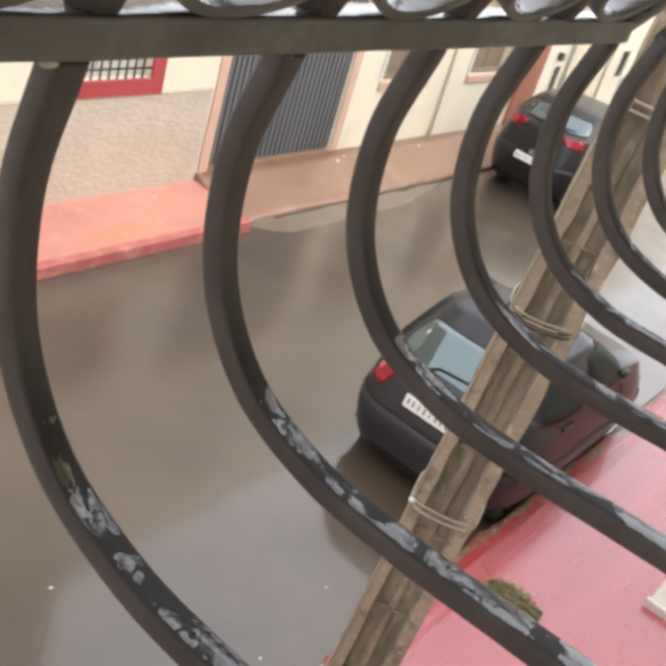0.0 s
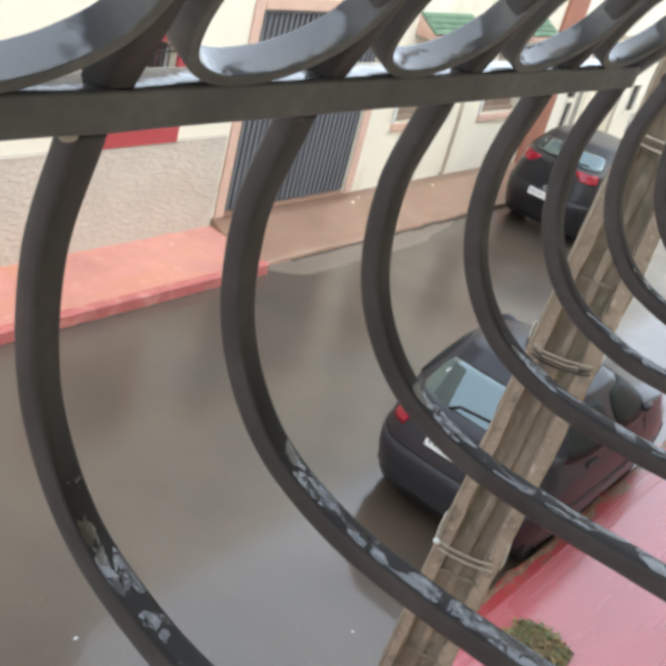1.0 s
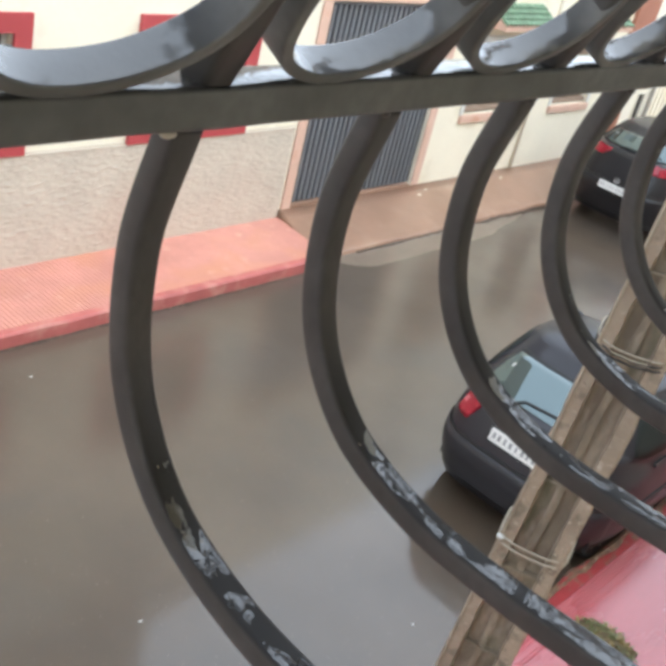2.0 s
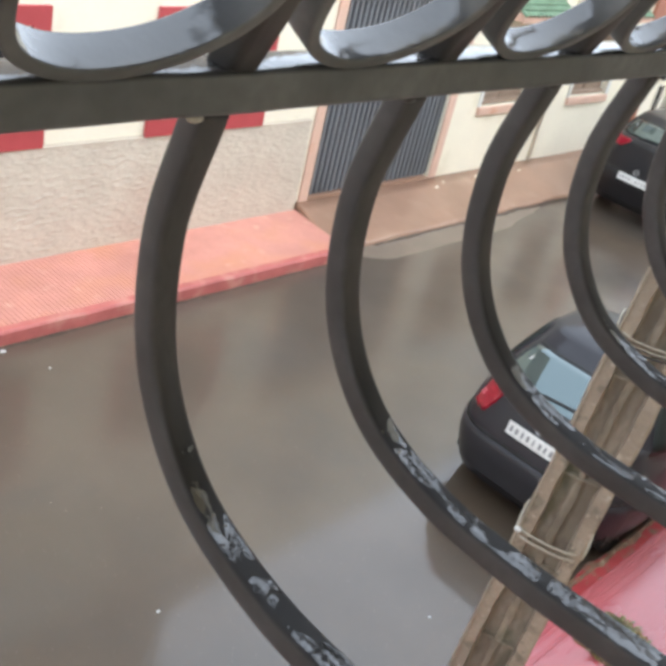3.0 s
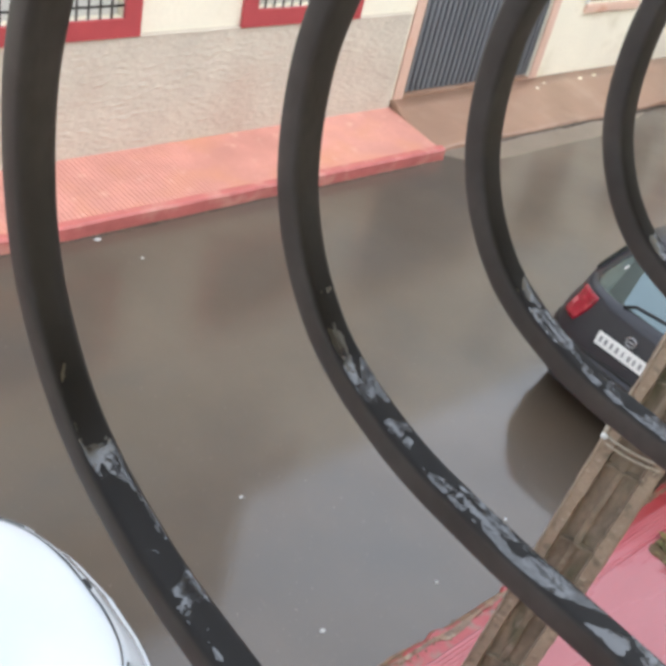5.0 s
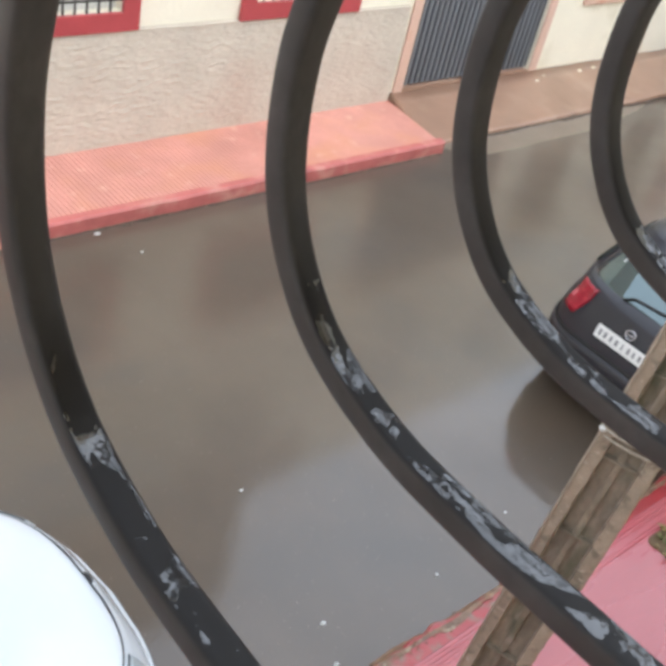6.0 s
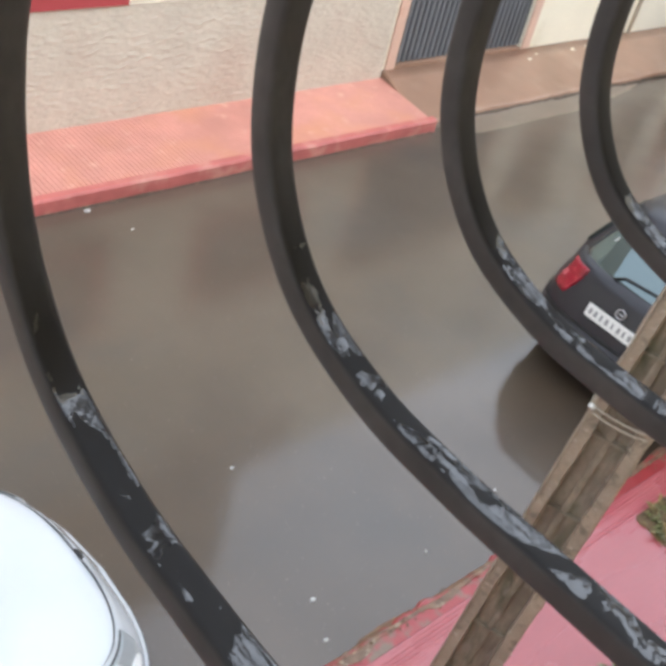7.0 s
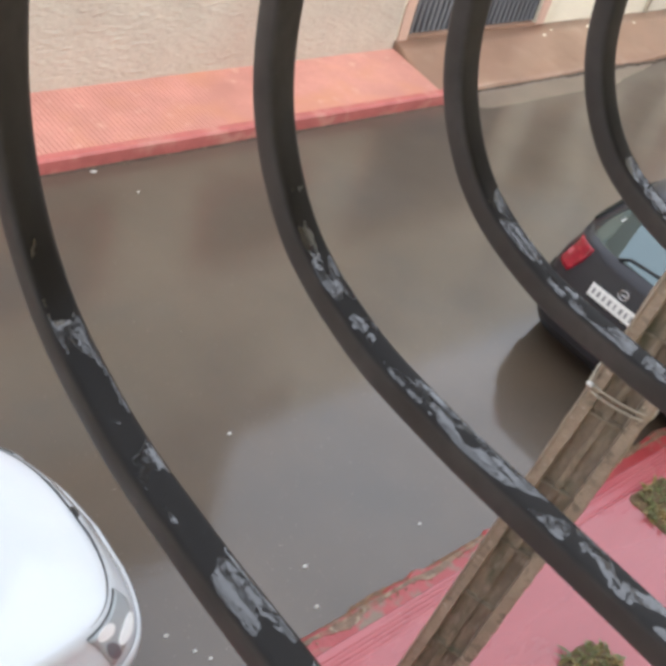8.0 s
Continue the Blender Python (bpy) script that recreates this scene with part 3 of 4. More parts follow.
part("lower_step", B(6.62, 7.85, -0.12, 0.46, 0.12, 0.20, 0.008), M_TILE, step)
part("upper_step", B(6.72, 7.75, -0.12, 0.22, 0.20, 0.30, 0.008), M_TILE, step)
part("nosing", B(6.60, 6.64, -0.10, 0.48, 0.122, 0.215, 0.006), M_CURT, step, "pale painted edge")

# ---- window grille ----
S, X0, YR = 0.12, 0.2192, 0.2494
gr = base("window_grille", 0.2, 0.1, 4.56, "wet black iron window grille with bellied bars and scrolls", "grille")
PROFILE = [(0.268, 4.7676), (0.2824, 4.7071), (0.2741, 4.6462), (0.2392, 4.601), (0.1859, 4.5799), (0.128, 4.576), (0.0701, 4.5782), (-0.02, 4.582), (-0.12, 4.586)]
prof = spline(PROFILE, 24)
bm = square_sweep(bmesh.new(), [(0, p[0], p[1]) for p in prof], (1, 0, 0), 0.0146, 0.0146, 0.0032, 3)
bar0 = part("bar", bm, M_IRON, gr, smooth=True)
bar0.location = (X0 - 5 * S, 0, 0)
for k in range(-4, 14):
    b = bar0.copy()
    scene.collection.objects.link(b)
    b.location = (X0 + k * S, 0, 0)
bm = bmesh.new()
xr = np.arange(-0.5, 0.690, 0.008)
square_sweep(bm, [(x, YR + 0.011 + 0.0006 * noise.noise((x * 20, 0, 0)), 4.779 + 0.0005 * noise.noise((x * 25, 3, 0))) for x in xr], (0, 0, 1), 0.0166, 0.022, 0.0025)
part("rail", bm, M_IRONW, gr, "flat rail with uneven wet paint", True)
LEAN = 0.52
XE = X0 + 4 * S + 0.008


def leaned(x, h):
    """A point h above the rail in the inward-leaning upper part."""
    return (x, YR + 0.0085 - LEAN * h * 0.887, 4.7885 + h * 0.887)


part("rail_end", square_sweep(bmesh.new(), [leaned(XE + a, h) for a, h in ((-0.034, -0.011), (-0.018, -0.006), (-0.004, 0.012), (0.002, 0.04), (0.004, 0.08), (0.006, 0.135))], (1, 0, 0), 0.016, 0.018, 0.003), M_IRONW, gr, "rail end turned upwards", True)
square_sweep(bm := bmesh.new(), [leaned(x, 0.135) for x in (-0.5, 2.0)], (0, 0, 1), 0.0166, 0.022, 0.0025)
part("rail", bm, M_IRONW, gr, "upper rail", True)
CURL = [(0.058, 0.062), (0.040, 0.070), (0.022, 0.056), (0.0185, 0.035), (0.024, 0.016), (0.038, 0.0065), (0.056, 0.0035), (0.078, 0.0065), (0.096, 0.0145), (0.110, 0.027), (0.117, 0.045), (0.118, 0.070)]
curl = spline(CURL, 10)
for k in range(-5, 14):
    x = X0 + k * S
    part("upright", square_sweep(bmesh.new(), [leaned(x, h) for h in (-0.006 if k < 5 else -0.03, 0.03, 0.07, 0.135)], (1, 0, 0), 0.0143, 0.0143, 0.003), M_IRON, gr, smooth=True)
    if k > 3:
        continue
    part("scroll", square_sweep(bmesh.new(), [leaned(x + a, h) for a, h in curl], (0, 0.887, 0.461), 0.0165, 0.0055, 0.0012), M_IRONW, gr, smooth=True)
    bm = bmesh.new()
    bmesh.ops.create_icosphere(bm, subdivisions=2, radius=0.0023)
    for v in bm.verts:
        v.co = (x - 0.018 + v.co.x * 1.6, YR + 0.004 + v.co.y, 4.7695 + v.co.z * 0.8)
    # the bead at k == 0 is coloured pale to stand in for a small highlight
    part("weld_bead", bm, M_STRAP if k == 0 else M_IRON, gr, "weld bead coloured pale as a highlight" if k == 0 else "", True)


# ---- utility pole ----
pole = base("utility_pole", 2.82, 0.96, 0.13, "weathered concrete utility pole with wire straps", "pole")


def PY(z):
    return 0.945 + 0.055 * (3.2 - z)


def pole_ring(z):
    """I-shaped section, slightly tapered."""
    t = (8.0 - z) / 8.0
    hw, hd, fl, rc = 0.074 + 0.074 * t, 0.075 + 0.05 * t, 0.040 + 0.018 * t, 0.045
    cx, cy = 2.83, PY(z)
    c = 0.008
    pts = [(-hd, -hw + c), (-hd, -hw + fl), (-hd + rc, -hw + fl + 0.008), (-hd + rc, hw - fl - 0.008), (-hd, hw - fl), (-hd, hw - c), (-hd + c, hw),
           (hd - c, hw), (hd, hw - c), (hd, hw - fl), (hd - rc, hw - fl - 0.008), (hd - rc, -hw + fl + 0.008), (hd, -hw + fl), (hd, -hw + c), (hd - c, -hw), (-hd + c, -hw)]
    j = 0.007
    return [(cx + a + j * noise.noise((a * 30, b * 30, z * 13)), cy + b + j * noise.noise((b * 30, a * 30, z * 13 + 7)), z) for a, b in pts]


part("shaft", loft(bmesh.new(), [pole_ring(z) for z in np.arange(0.10, 8.01, 0.04)]), M_POLE, pole)
# recess parts use a darker concrete than the shaft, mottled with moss
for i, z in enumerate(np.arange(0.5, 7.6, 0.42)):
    t = (8.0 - z) / 8.0
    hd, hw = 0.075 + 0.05 * t, 0.074 + 0.074 * t
    bm = B(2.83 - hd + 0.012, 2.83 - hd + 0.047, PY(z) - hw + 0.055, PY(z) + hw - 0.055, z, z + 0.010, 0.003)
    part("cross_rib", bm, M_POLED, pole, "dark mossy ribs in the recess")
rings = []
for z in np.arange(0.2, 7.8, 0.05):
    t = (8.0 - z) / 8.0
    hd, hw = 0.075 + 0.05 * t, 0.074 + 0.074 * t
    x = 2.83 - hd + 0.022 + 0.008 * noise.noise((0, 0, z * 9))
    y = PY(z) + 0.004 + 0.005 * noise.noise((0, 4, z * 5))
    w = 0.013 + 0.005 * noise.noise((3, 0, z * 6))
    rings.append([(x, y - w, z), (x, y + w, z), (x + 0.02, y + w, z), (x + 0.02, y - w, z)])
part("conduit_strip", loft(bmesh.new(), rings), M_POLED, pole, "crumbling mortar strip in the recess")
rings = []
for z in np.arange(0.2, 7.8, 0.05):
    t = (8.0 - z) / 8.0
    hd, hw, fl = 0.075 + 0.05 * t, 0.074 + 0.074 * t, 0.040 + 0.018 * t
    x = 2.83 - hd + 0.0405 + 0.004 * noise.noise((5, 0, z * 9))
    rings.append([(x, PY(z) - hw + fl + 0.004, z), (x, PY(z) + hw - fl - 0.004, z), (x + 0.01, PY(z) + hw - fl - 0.004, z), (x + 0.01, PY(z) - hw + fl + 0.004, z)])
part("recess_face", loft(bmesh.new(), rings), M_POLED, pole, "darker recess face with mossy mottling")


def strap(z, sag, strands=(0, -0.028), r=0.005):
    t = (8.0 - z) / 8.0
    hd, hw = 0.075 + 0.05 * t + 0.006, 0.074 + 0.074 * t + 0.006
    loop = []
    for a in np.linspace(0, 2 * math.pi, 49):
        c, q = math.cos(a + 2.36), math.sin(a + 2.36)
        loop.append((math.copysign(abs(c) ** 0.42, c) * hd * 1.01, math.copysign(abs(q) ** 0.42, q) * hw * 1.01))
    bm = bmesh.new()
    for dz in strands:
        tube([(2.83 + a, PY(z) + b, z + dz + 0.004 * noise.noise((a * 20, b * 20, z + dz)) - sag * (1 - (b / hw) ** 2)) for a, b in loop], r, 6, bm)
    return bm


part("strap", strap(2.74, 0.015), M_STRAP, pole, "galvanised wire strap", True)
part("strap", strap(3.61, 0.015, (0, -0.018), 0.0035), M_STRAP, pole, "galvanised wire strap", True)
part("strap", strap(3.595, 0.02, (0, -0.016), 0.004), M_WIRE, pole, "dark wire wound round the pole", True)
part("strap", strap(4.35, 0.02), M_STRAP, pole, "galvanised wire strap", True)
bm = bmesh.new()
bmesh.ops.create_icosphere(bm, subdivisions=2, radius=0.012)
for v in bm.verts:
    v.co = (2.715 + v.co.x, PY(2.735) + 0.118 + v.co.y * 1.3, 2.735 + v.co.z)
part("strap_knot", bm, M_WHITE, pole, "pale twisted strap end", True)
edge_wire = []
for z in np.arange(0.2, 7.6, 0.15):
    t = (8.0 - z) / 8.0
    edge_wire.append((2.83 - 0.075 - 0.05 * t - 0.004, PY(z) + 0.074 + 0.074 * t - 0.006 + 0.004 * noise.noise((0, 9, z * 3)), z))
part("earth_wire", tube(edge_wire, 0.0035, 6), M_STRAP, pole, "thin pale wire running up the pole edge", True)


# the shaft is turned about its own leaning axis
TURN = radians(18.5)
for ob in pole.children:
    for v in ob.data.vertices:
        a, b = v.co.x - 2.83, v.co.y - PY(v.co.z)
        v.co.x, v.co.y = 2.83 + a * math.cos(TURN) - b * math.sin(TURN), PY(v.co.z) + a * math.sin(TURN) + b * math.cos(TURN)


# ---- cars ----
def car(name, x_rear, yc, paint, label, length=3.95, half=0.83, height=1.48, belt=1.0, hood=0.80, plate_t=0.73, lamp_t=0.57, lamp_in=0.27, lamp_out=0.68, yaw=0.0, screen_at=0.735, rake=0.98, back_rake=0.50, glass_lo=0.12, folded=0.0):
    xc, a0 = x_rear + length / 2, length / 2
    thing = base(name, xc, yc, 0, label, "car")

    def sgn(v, p):
        return math.copysign(abs(v) ** p, v)

    def top(x):
        u = (x - x_rear) / length
        f = min(1, max(0, (u - 0.62) / 0.38))
        return belt - (belt - hood) * f ** 1.6 if f > 0 else belt

    def side(th, t):
        """Point on the lower body: th round the plan (pi is the tail), t from sill to shoulder."""
        n = 5.5
        b = half * (0.93 + 0.07 * math.sin(math.pi * min(1, t * 1.15)) - 0.05 * max(0, t - 0.75) / 0.25)
        c, s = sgn(math.cos(th), 2 / n), sgn(math.sin(th), 2 / n)
        back = 0.10 * (1 - math.exp(-((t - 0.42) / 0.28) ** 2)) if t < 0.42 else 0.16 * ((t - 0.42) / 0.58) ** 1.3
        fro = 0.06 * (1 - min(1, t * 3)) - 0.10 * abs(s) ** 4 + (0.15 + 0.10 * abs(s) ** 4) * max(0, (t - 0.48) / 0.52) ** 1.6
        x = xc + c * (a0 - (back if c < 0 else fro) * abs(c))
        plan = 1 - 0.05 * max(0, abs(x - xc) / a0 - 0.45) ** 2 / 0.30
        z = 0.20 + t * (top(x) - 0.20)
        yy = s * b * plan
        if c > 0:
            x -= 0.28 * yy * yy * c ** 6
        return Vector((x, yc + yy, z))

    def side_n(th, t):
        e = 1e-3
        n = (side(th + e, t) - side(th - e, t)).cross(side(th, min(1, t + e)) - side(th, t - e))
        return n.normalized()

    N = 96
    ths = [2 * math.pi * i / N for i in range(N)]
    rings = [[side(th, t) for th in ths] for t in np.linspace(0, 1, 15)]
    last = rings[-1]
    for f, up in ((0.965, 0.018), (0.90, 0.032), (0.75, 0.045), (0.5, 0.055), (0.2, 0.06)):
        rings.append([Vector((xc + (p.x - xc) * (f if abs(p.x - xc) > 0 else 1), yc + (p.y - yc) * f, 0)) for p in last])
        for v, p in zip(rings[-1], last):
            v.z = top(v.x) + up * (0.55 + 0.45 * min(1, (x_rear + length - v.x) / 0.5))
    body = part("body", loft(bmesh.new(), rings), paint, thing, smooth=True)

    # cabin
    xr0, xf0 = x_rear + 0.20, x_rear + length * screen_at
    zr = height
    zb = belt - 0.03

    def cab(th, t):
        n = 4.0
        c, s = sgn(math.cos(th), 2 / n), sgn(math.sin(th), 2 / n)
        xr = xr0 + (back_rake * t + 0.10 * t ** 3)
        xf = xf0 - rake * t - 0.10 * t ** 3
        b = half * (0.945 - 0.22 * t - 0.04 * t * t)
        mid, hl = (xr + xf) / 2, (xf - xr) / 2
        return Vector((mid + c * hl, yc + s * b * (1 - 0.06 * abs(c) ** 4), zb + t * (zr - 0.05 - zb)))

    def cab_n(th, t):
        e = 1e-3
        return (cab(th + e, t) - cab(th - e, t)).cross(cab(th, t + e) - cab(th, t - e)).normalized()

    rings = [[cab(th, t) for th in ths] for t in np.linspace(0, 1, 9)]
    last = rings[-1]
    mx = sum(p.x for p in last) / N
    for f, up in ((0.96, 0.016), (0.86, 0.030), (0.6, 0.042), (0.25, 0.05)):
        rings.append([Vector((mx + (p.x - mx) * f, yc + (p.y - yc) * f, p.z + up)) for p in last])
    cabin = part("cabin", loft(bmesh.new(), rings), paint, thing, smooth=True)

    def patch(fn, fnn, t0, t1, h0, h1, off, nth=14, nt=6, shape=None, thick=0.012):
        """A panel lying off the surface by a few millimetres, with edges."""
        bm = bmesh.new()
        g = []
        for j in range(nt + 1):
            row = []
            for i in range(nth + 1):
                u, v = i / nth, j / nt
                if shape:
                    u, v = shape(u, v)
                th, t = t0 + (t1 - t0) * u, h0 + (h1 - h0) * v
                row.append(bm.verts.new(fn(th, t) + fnn(th, t) * off))
            g.append(row)
        for j in range(nt):
            for i in range(nth):
                bm.faces.new((g[j][i], g[j][i + 1], g[j + 1][i + 1], g[j + 1][i]))
        ring = g[0] + [r[-1] for r in g[1:]] + g[-1][-2::-1] + [r[0] for r in g[-2:0:-1]]
        inner = []
        out = (fnn((t0 + t1) / 2, (h0 + h1) / 2))
        for v in ring:
            inner.append(bm.verts.new(v.co - out * thick))
        for i in range(len(ring)):
            j = (i + 1) % len(ring)
            bm.faces.new((ring[i], ring[j], inner[j], inner[i]))
        return bm

    pi = math.pi

    def rounded(u, v):
        k = 0.10 * (2 * v - 1) ** 4
        return 0.5 + (u - 0.5) * (1 - k), 0.5 + (v - 0.5) * (1 - 0.10 * (2 * u - 1) ** 4)

    def disc(u, v):
        a, b = 2 * u - 1, 2 * v - 1
        return 0.5 + 0.5 * a * math.sqrt(1 - b * b / 2), 0.5 + 0.5 * b * math.sqrt(1 - a * a / 2)

    # theta near pi spans the tail; the superellipse packs the corners near pi +- 0.5
    part("rear_window", patch(cab, cab_n, pi - 0.70, pi + 0.70, glass_lo, 0.76, 0.010, 24, 8, rounded), M_CARGL, cabin, "dark tinted rear window", True)
    part("windscreen", patch(cab, cab_n, -0.66, 0.66, 0.06, 0.92, 0.004, 20, 6, rounded), M_SCREEN, cabin, "dark windscreen", True)
    for s in (1, -1):
        for a, b in ((0.72, 1.564), (1.576, 2.14)):
            part("side_window", patch(cab, cab_n, s * a, s * b, 0.04, 0.92, 0.012, 10, 5, rounded), M_SIDEGL, cabin, "", True)
        part("tail_lamp", patch(side, side_n, pi - s * lamp_in, pi - s * lamp_out, lamp_t, 0.995, 0.016, 12, 8, (lambda u, v: (u + 0.22 * (1 - v) ** 2 * (1 - u), v)), 0.03), M_TAIL, body, "red tail lamp", True)
        part("lamp_lens", patch(side, side_n, pi - s * 0.50, pi - s * 0.60, lamp_t + 0.10, lamp_t + 0.16, 0.020, 4, 4, None, 0.02), M_TAILC, body, "pale pink reflector lens")
        hl = part("headlamp", patch(side, side_n, s * 0.34, s * 0.95, 0.66, 0.985, 0.010, 12, 6, (lambda u, v: (u, v * (0.55 + 0.45 * u) + (1 - (0.55 + 0.45 * u)))), 0.02), M_LAMP, body, "clear chrome headlamp", True)
        part("lamp_bowl", patch(side, side_n, s * 0.82, s * 0.93, 0.69, 0.84, 0.014, 8, 8, disc, 0.02), M_BOWL, hl, "dark lamp bowl")
        # reflectors are coloured near-white in place of a mirrored sky
        for a, b, c, d in ((0.44, 0.80, 0.71, 0.82), (0.70, 0.91, 0.86, 0.975)):
            part("reflector", patch(side, side_n, s * a, s * b, c, d, 0.013, 8, 8, disc, 0.02), M_REFL, hl, "reflector coloured white for mirrored sky")
        part("lamp_rim", tube([side(s * a, 0.985) + Vector((0, 0, 0.006)) for a in np.linspace(0.34, 0.95, 20)], 0.005, 6), M_TRIM, hl)
        mir = bmesh.new()
        bmesh.ops.create_icosphere(mir, subdivisions=3, radius=0.08)
        for v in mir.verts:
            k = folded if s < 0 else 0.0
            v.co = (xf0 - 0.16 - k + v.co.x * (0.8 + k), yc + s * (half - 0.4 * k) + v.co.y * (1.1 - 3.0 * k), belt + 0.01 + v.co.z * (0.75 - 1.2 * k))
        part("wing_mirror", mir, paint, thing, smooth=True)
        part("door_seam", patch(side, side_n, s * 1.52, s * 1.525, 0.1, 1.0, 0.002, 2, 8, None, 0.004), M_TRIM, body)
        part("door_handle", patch(side, side_n, s * 1.62, s * 1.70, 0.80, 0.835, 0.02, 4, 2, None, 0.02), paint, body)
        part("side_moulding", patch(side, side_n, s * 0.95, s * 2.2, 0.40, 0.47, 0.012, 20, 2, None, 0.012), M_TRIM, body)
    part("rear_bumper", patch(side, side_n, pi - 1.05, pi + 1.05, 0.06, 0.52, 0.016, 40, 8, None, 0.02), paint, body, "painted rear bumper", smooth=True)
    part("bumper_strip", patch(side, side_n, pi - 0.9, pi + 0.9, 0.535, 0.56, 0.010, 40, 2, None, 0.01), M_TRIM, body)
    part("front_bumper", patch(side, side_n, -1.05, 1.05, 0.06, 0.58, 0.016, 40, 8, None, 0.02), paint, body, "painted front bumper", smooth=True)
    part("grille", patch(side, side_n, -0.42, 0.42, 0.45, 0.56, 0.018, 20, 3, None, 0.01), M_TRIM, body, "black front grille")
    edge = []
    for th in np.linspace(-0.85, 0.85, 60):
        p = side(th, 1.0)
        edge.append((p.x - 0.018, yc + (p.y - yc) * 0.975, p.z + 0.012))
    part("bonnet_seam", tube(edge, 0.006, 6), M_TRIM, body, "dark gap round the bonnet", True)
    bm = bmesh.new()
    p = side(0, 1.0)
    bmesh.ops.create_uvsphere(bm, u_segments=16, v_segments=8, radius=0.04)
    for v in bm.verts:
        v.co = (p.x - 0.012 + v.co.x * 0.45, yc + v.co.y, p.z + 0.004 + v.co.z * 0.4)
    part("badge", bm, M_TRIM, body, smooth=True)
    q = side(pi, plate_t + 0.08)
    ring = [(q.x - 0.008 + 0.010 * math.sin(g), yc + 0.042 * math.cos(g), q.z + 0.04 + 0.034 * math.sin(g)) for g in np.linspace(0, 2 * pi, 25)]
    bm = tube(ring, 0.006, 6)
    tube([(q.x - 0.012, yc - 0.03, q.z + 0.04), (q.x - 0.012, yc + 0.03, q.z + 0.04)], 0.006, 6, bm)
    part("badge", bm, M_CHROME, body, "plain chrome ring badge", True)
    pl = bmesh.new()
    box(pl, -0.006, 0.006, -0.26, 0.26, -0.055, 0.055, 0.004)
    p0 = side(pi, plate_t)
    tilt = Matrix.Translation((p0.x - 0.018, yc, p0.z)) @ pose(0, 0, 0, 0, 12, 0)
    bmesh.ops.transform(pl, matrix=tilt, verts=pl.verts)
    plate = part("number_plate", pl, M_PLATE, body, "white number plate with dark bars")
    for i, (y, w) in enumerate(((-0.215, 0.04), (-0.165, 0.04), (-0.11, 0.035), (-0.06, 0.04), (0.0, 0.03), (0.055, 0.04), (0.11, 0.035), (0.165, 0.04), (0.215, 0.04))):
        bb = box(bmesh.new(), -0.0085, -0.0062, y - w / 2 + 0.01, y + w / 2 - 0.005, -0.024, 0.024)
        bmesh.ops.transform(bb, matrix=tilt, verts=bb.verts)
        part("plate_bar", bb, M_RIM, plate)
    # wiper and roof edge seal on the tail
    part("rear_wiper", tube([cab(pi + d, h) + cab_n(pi + d, h) * 0.02 for d, h in ((-0.10, 0.10), (-0.05, 0.20), (0.04, 0.25), (0.16, 0.27), (0.32, 0.29))], 0.012, 6), M_TRIM, cabin, "black rear wiper", True)
    part("roof_edge", patch(cab, cab_n, pi - 0.66, pi + 0.66, 0.775, 0.81, 0.010, 20, 2, None, 0.012), M_TRIM, cabin, "dark strip over the rear window")
    part("sticker", patch(cab, cab_n, pi - 0.50, pi - 0.465, 0.50, 0.57, 0.013, 2, 2, None, 0.002), M_WHITE, cabin, "small white window sticker")
    part("aerial", tube([(xr0 + 0.75, yc, zr + 0.0), (xr0 + 0.55, yc, zr + 0.28)], 0.004, 6), M_TRIM, cabin, "thin roof aerial")
    for fx in (0.19, 0.80):
        for s in (1, -1):
            x, y, r = x_rear + length * fx, yc + s * (half - 0.25), 0.30
            rings = []
            for d, rr in ((-0.10, 0.22), (-0.10, 0.28), (-0.07, r), (0.07, r), (0.10, 0.28), (0.105, 0.21), (0.08, 0.19)):
                rings.append([(x + rr * math.cos(q), y + s * (d + 0.03), r + rr * math.sin(q)) for q in np.linspace(0, 2 * pi, 33)[:-1]])
            wh = part("wheel", loft(bmesh.new(), rings), M_TYRE, thing, "black tyre on grey rim", True)
            rim = bmesh.new()
            for k in range(5):
                q = 2 * pi * k / 5
                w = 0.035
                ux, uz = math.cos(q), math.sin(q)
                ya = y + s * 0.134
                pts = [(x + rr * ux + e * w * uz, rr * uz - e * w * ux + r) for rr, e in ((0.03, -1), (0.03, 1), (0.20, 1), (0.20, -1))]
                loft(rim, [[(px, yy, pz) for px, pz in pts] for yy in (ya, ya - s * 0.03)])
            part("rim", rim, M_RIM, wh)
            arch = bmesh.new()
            rings = [[(x + rr * math.cos(q), yc + s * (half + e), r + rr * math.sin(q)) for rr, e in ((0.30, -0.15), (0.305, -0.10), (0.335, -0.10), (0.335, -0.15))] for q in np.linspace(-0.25, pi + 0.25, 24)]
            part("wheel_arch", loft(arch, rings), M_TRIM, body)
    thing.rotation_euler = (0, 0, radians(yaw))
    return thing


car("hatchback_car", 6.02, 2.50, M_DARKCAR, "dark grey hatchback parked by the red kerb, wet", 3.22, half=0.85, belt=1.05, plate_t=0.735, lamp_t=0.70, lamp_in=0.24, lamp_out=0.62, screen_at=0.755, rake=0.72, back_rake=0.37, glass_lo=0.05, folded=0.2)
car("black_car", 13.85, 5.78, M_BLACKCAR, "black hatchback parked at the far kerb", 4.1, 0.88, 1.55, 1.20, 0.95, 0.47, 0.86, lamp_in=0.10, back_rake=0.40, glass_lo=0.2)
car("white_car", 1.80 - 4.1, 2.58, M_WHITECAR, "bright white car with clear headlamps, parked", 4.1, 0.86, 1.48, 0.98, 0.71, yaw=3.0)


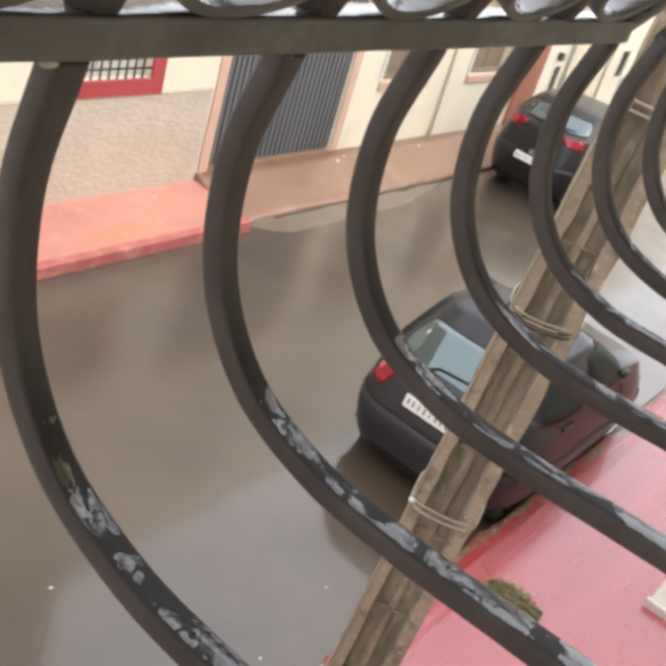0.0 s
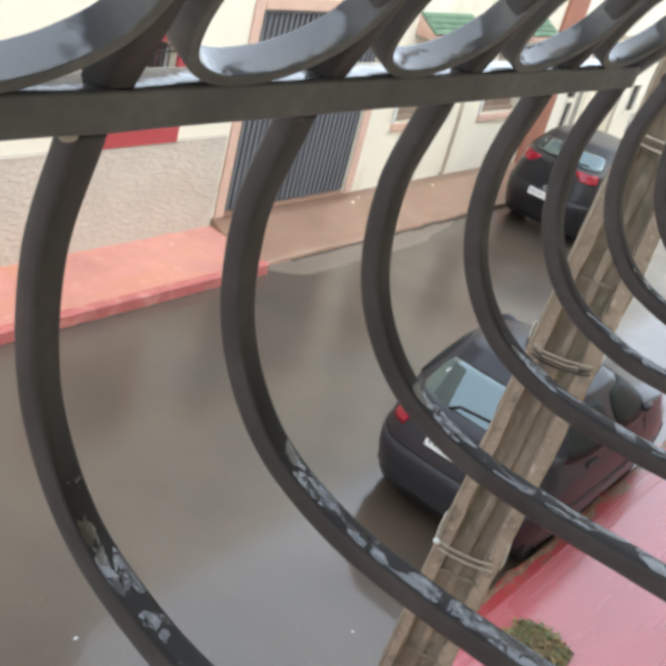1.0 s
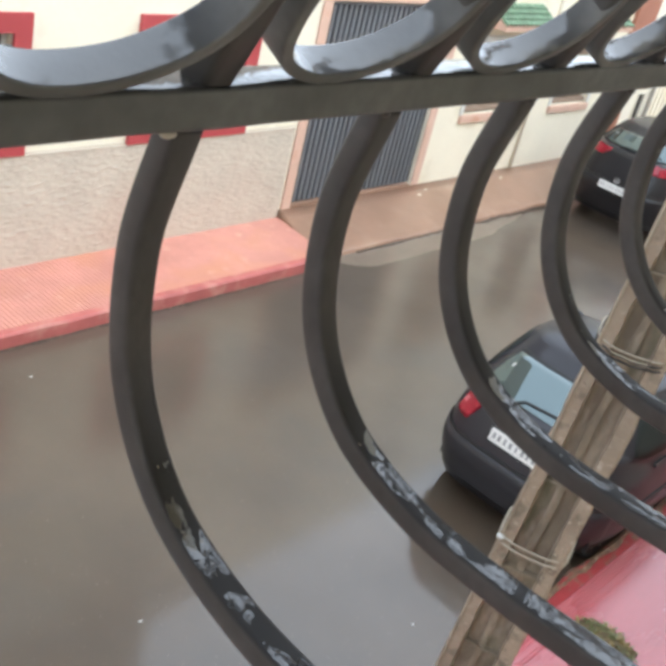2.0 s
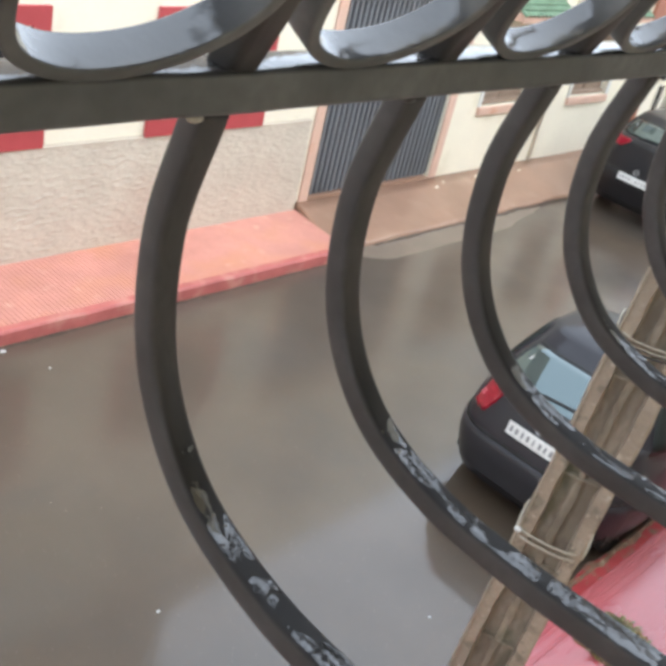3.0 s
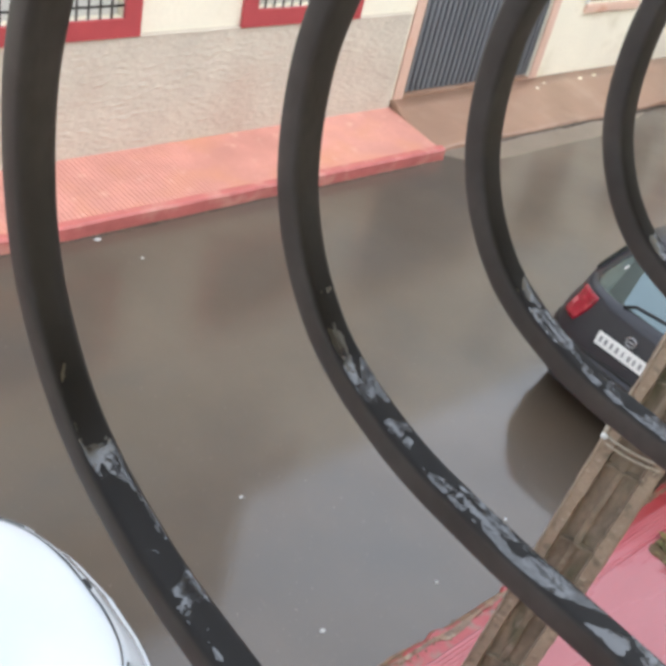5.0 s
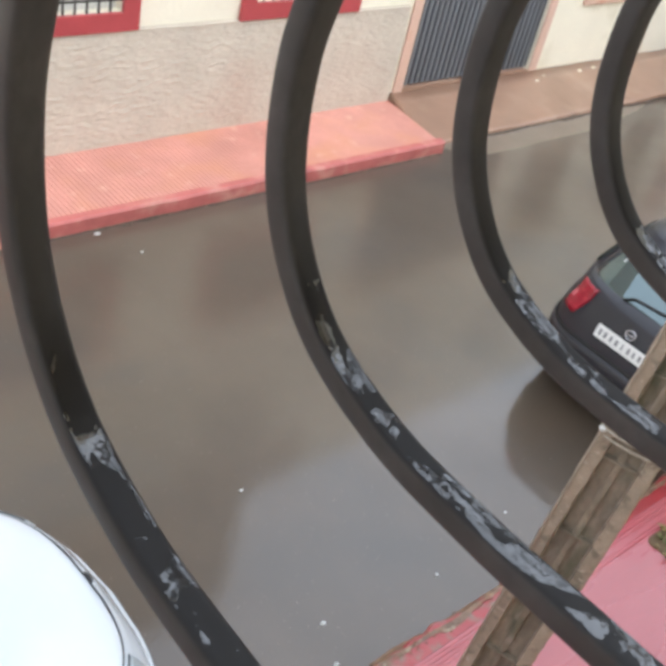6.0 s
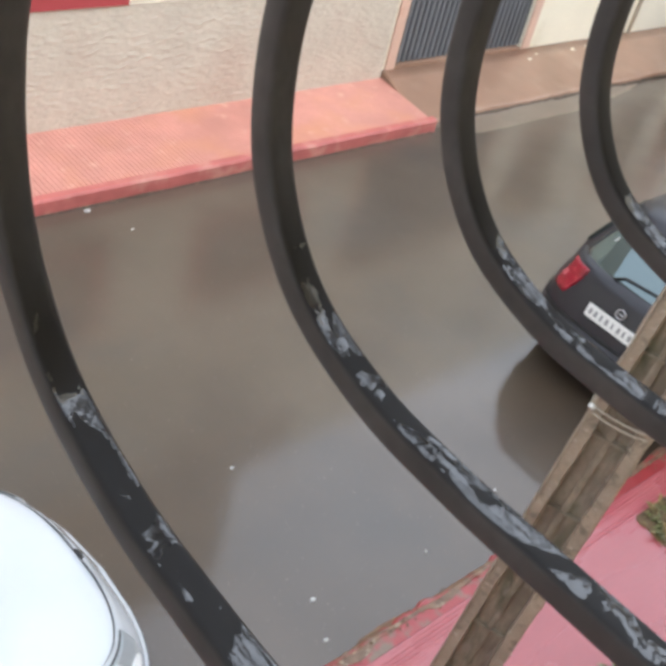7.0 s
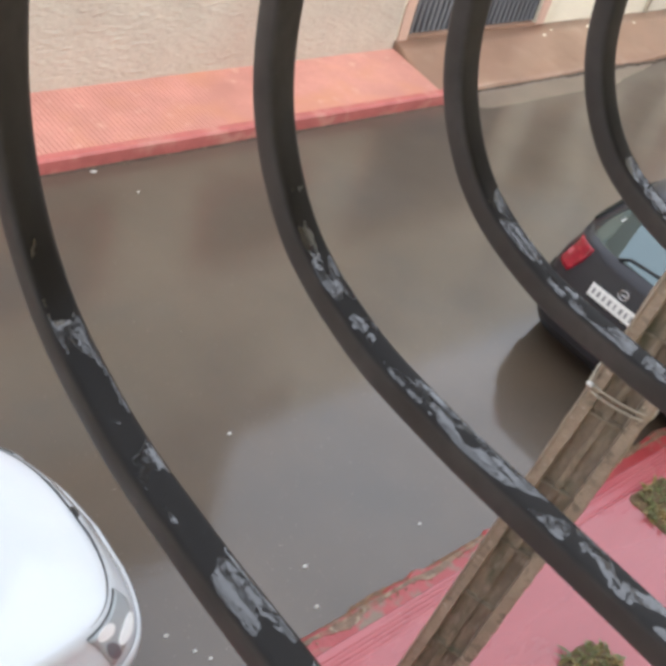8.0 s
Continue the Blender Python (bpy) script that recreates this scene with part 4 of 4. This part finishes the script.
# ---- plants and litter on the pavement ----
def weed(x, y, z, rx, ry, n, seed, label):
    rnd = random.Random(seed)
    bm = bmesh.new()
    rings = []
    for f, h in ((1.0, 0.0), (0.96, 0.015), (0.5, 0.028)):
        ring = []
        for a in np.linspace(0, 2 * math.pi, 41)[:-1]:
            k = f * (1 + 0.22 * noise.noise((math.cos(a) * 2, math.sin(a) * 2, seed)))
            ring.append((x + rx * k * math.copysign(abs(math.cos(a)) ** 0.4, math.cos(a)), y + ry * k * math.copysign(abs(math.sin(a)) ** 0.4, math.sin(a)), z + h))
        rings.append(ring)
    thing = part("weed_patch", loft(bm, rings), M_SOIL)
    tagged(thing, label, "plant")
    bm = bmesh.new()
    for _ in range(n):
        a, q = rnd.uniform(0, 6.28), math.sqrt(rnd.random())
        p = Vector((x + rx * q * math.cos(a), y + ry * q * math.sin(a), z + 0.015))
        d = rnd.uniform(0, 6.28)
        ln, w, hh = rnd.uniform(0.03, 0.11), rnd.uniform(0.004, 0.018), rnd.uniform(0.004, 0.045)
        u = Vector((math.cos(d), math.sin(d), 0))
        s = Vector((-u.y, u.x, 0)) * w
        m = p + u * ln * 0.5 + Vector((0, 0, hh))
        e = p + u * ln + Vector((0, 0, hh * 0.7))
        v = [bm.verts.new(c) for c in (p - s * 0.4, p + s * 0.4, m + s, m - s, e)]
        bm.faces.new((v[0], v[1], v[2], v[3]))
        bm.faces.new((v[3], v[2], v[4]))
    part("leaves", bm, M_LEAF, thing, "yellow-green grass blades and leaves")


weed(5.58, 1.18, 0.122, 0.26, 0.24, 300, 5, "low yellow-green weeds in a pavement pit")
weed(3.90, 0.62, 0.130, 0.28, 0.20, 300, 6, "low green weeds growing on red pavement")
SCRAPS = [(3.804, 6.448, 0.024), (2.973, 2.162, 0.015), (3.868, 2.053, 0.011), (1.99, 2.18, 0.012), (2.08, 2.02, 0.010), (2.13, 1.94, 0.010), (2.86, 1.90, 0.013), (3.16, 3.29, 0.012), (4.72, 2.19, 0.010), (4.03, 6.05, 0.012)]
for i, (x, y, r) in enumerate(SCRAPS):
    bm = bmesh.new()
    bmesh.ops.create_icosphere(bm, subdivisions=1, radius=r)
    for v in bm.verts:
        v.co = (x + v.co.x * (1 + 0.5 * noise.noise((i, v.co.x * 90, 0))) * 1.4, y + v.co.y, r * 0.35 + v.co.z * 0.4)
    tagged(part("litter_scrap", bm, M_WHITE), "small pale scrap lying on wet asphalt", "litter", "scraps on the road")

rnd = random.Random(21)
for k in range(5):
    x, y, r = 12.2 + rnd.uniform(-1.6, 1.8), 7.50 - rnd.random() * 0.12, rnd.uniform(0.012, 0.035)
    bm = bmesh.new()
    bmesh.ops.create_icosphere(bm, subdivisions=1, radius=r)
    for v in bm.verts:
        j = 1 + 0.4 * noise.noise((k, v.co.x * 60, v.co.y * 60))
        v.co = (x + v.co.x * j * 1.5, y + v.co.y * j, 0.15 + 0.095 * (y - 7.16) / 0.51 + r * 0.2 + v.co.z * 0.4)
    tagged(part("plaster_crumb", bm, M_CREAM), "cream plaster crumb fallen at the wall foot", "rubble", "plaster crumbs by the wall")
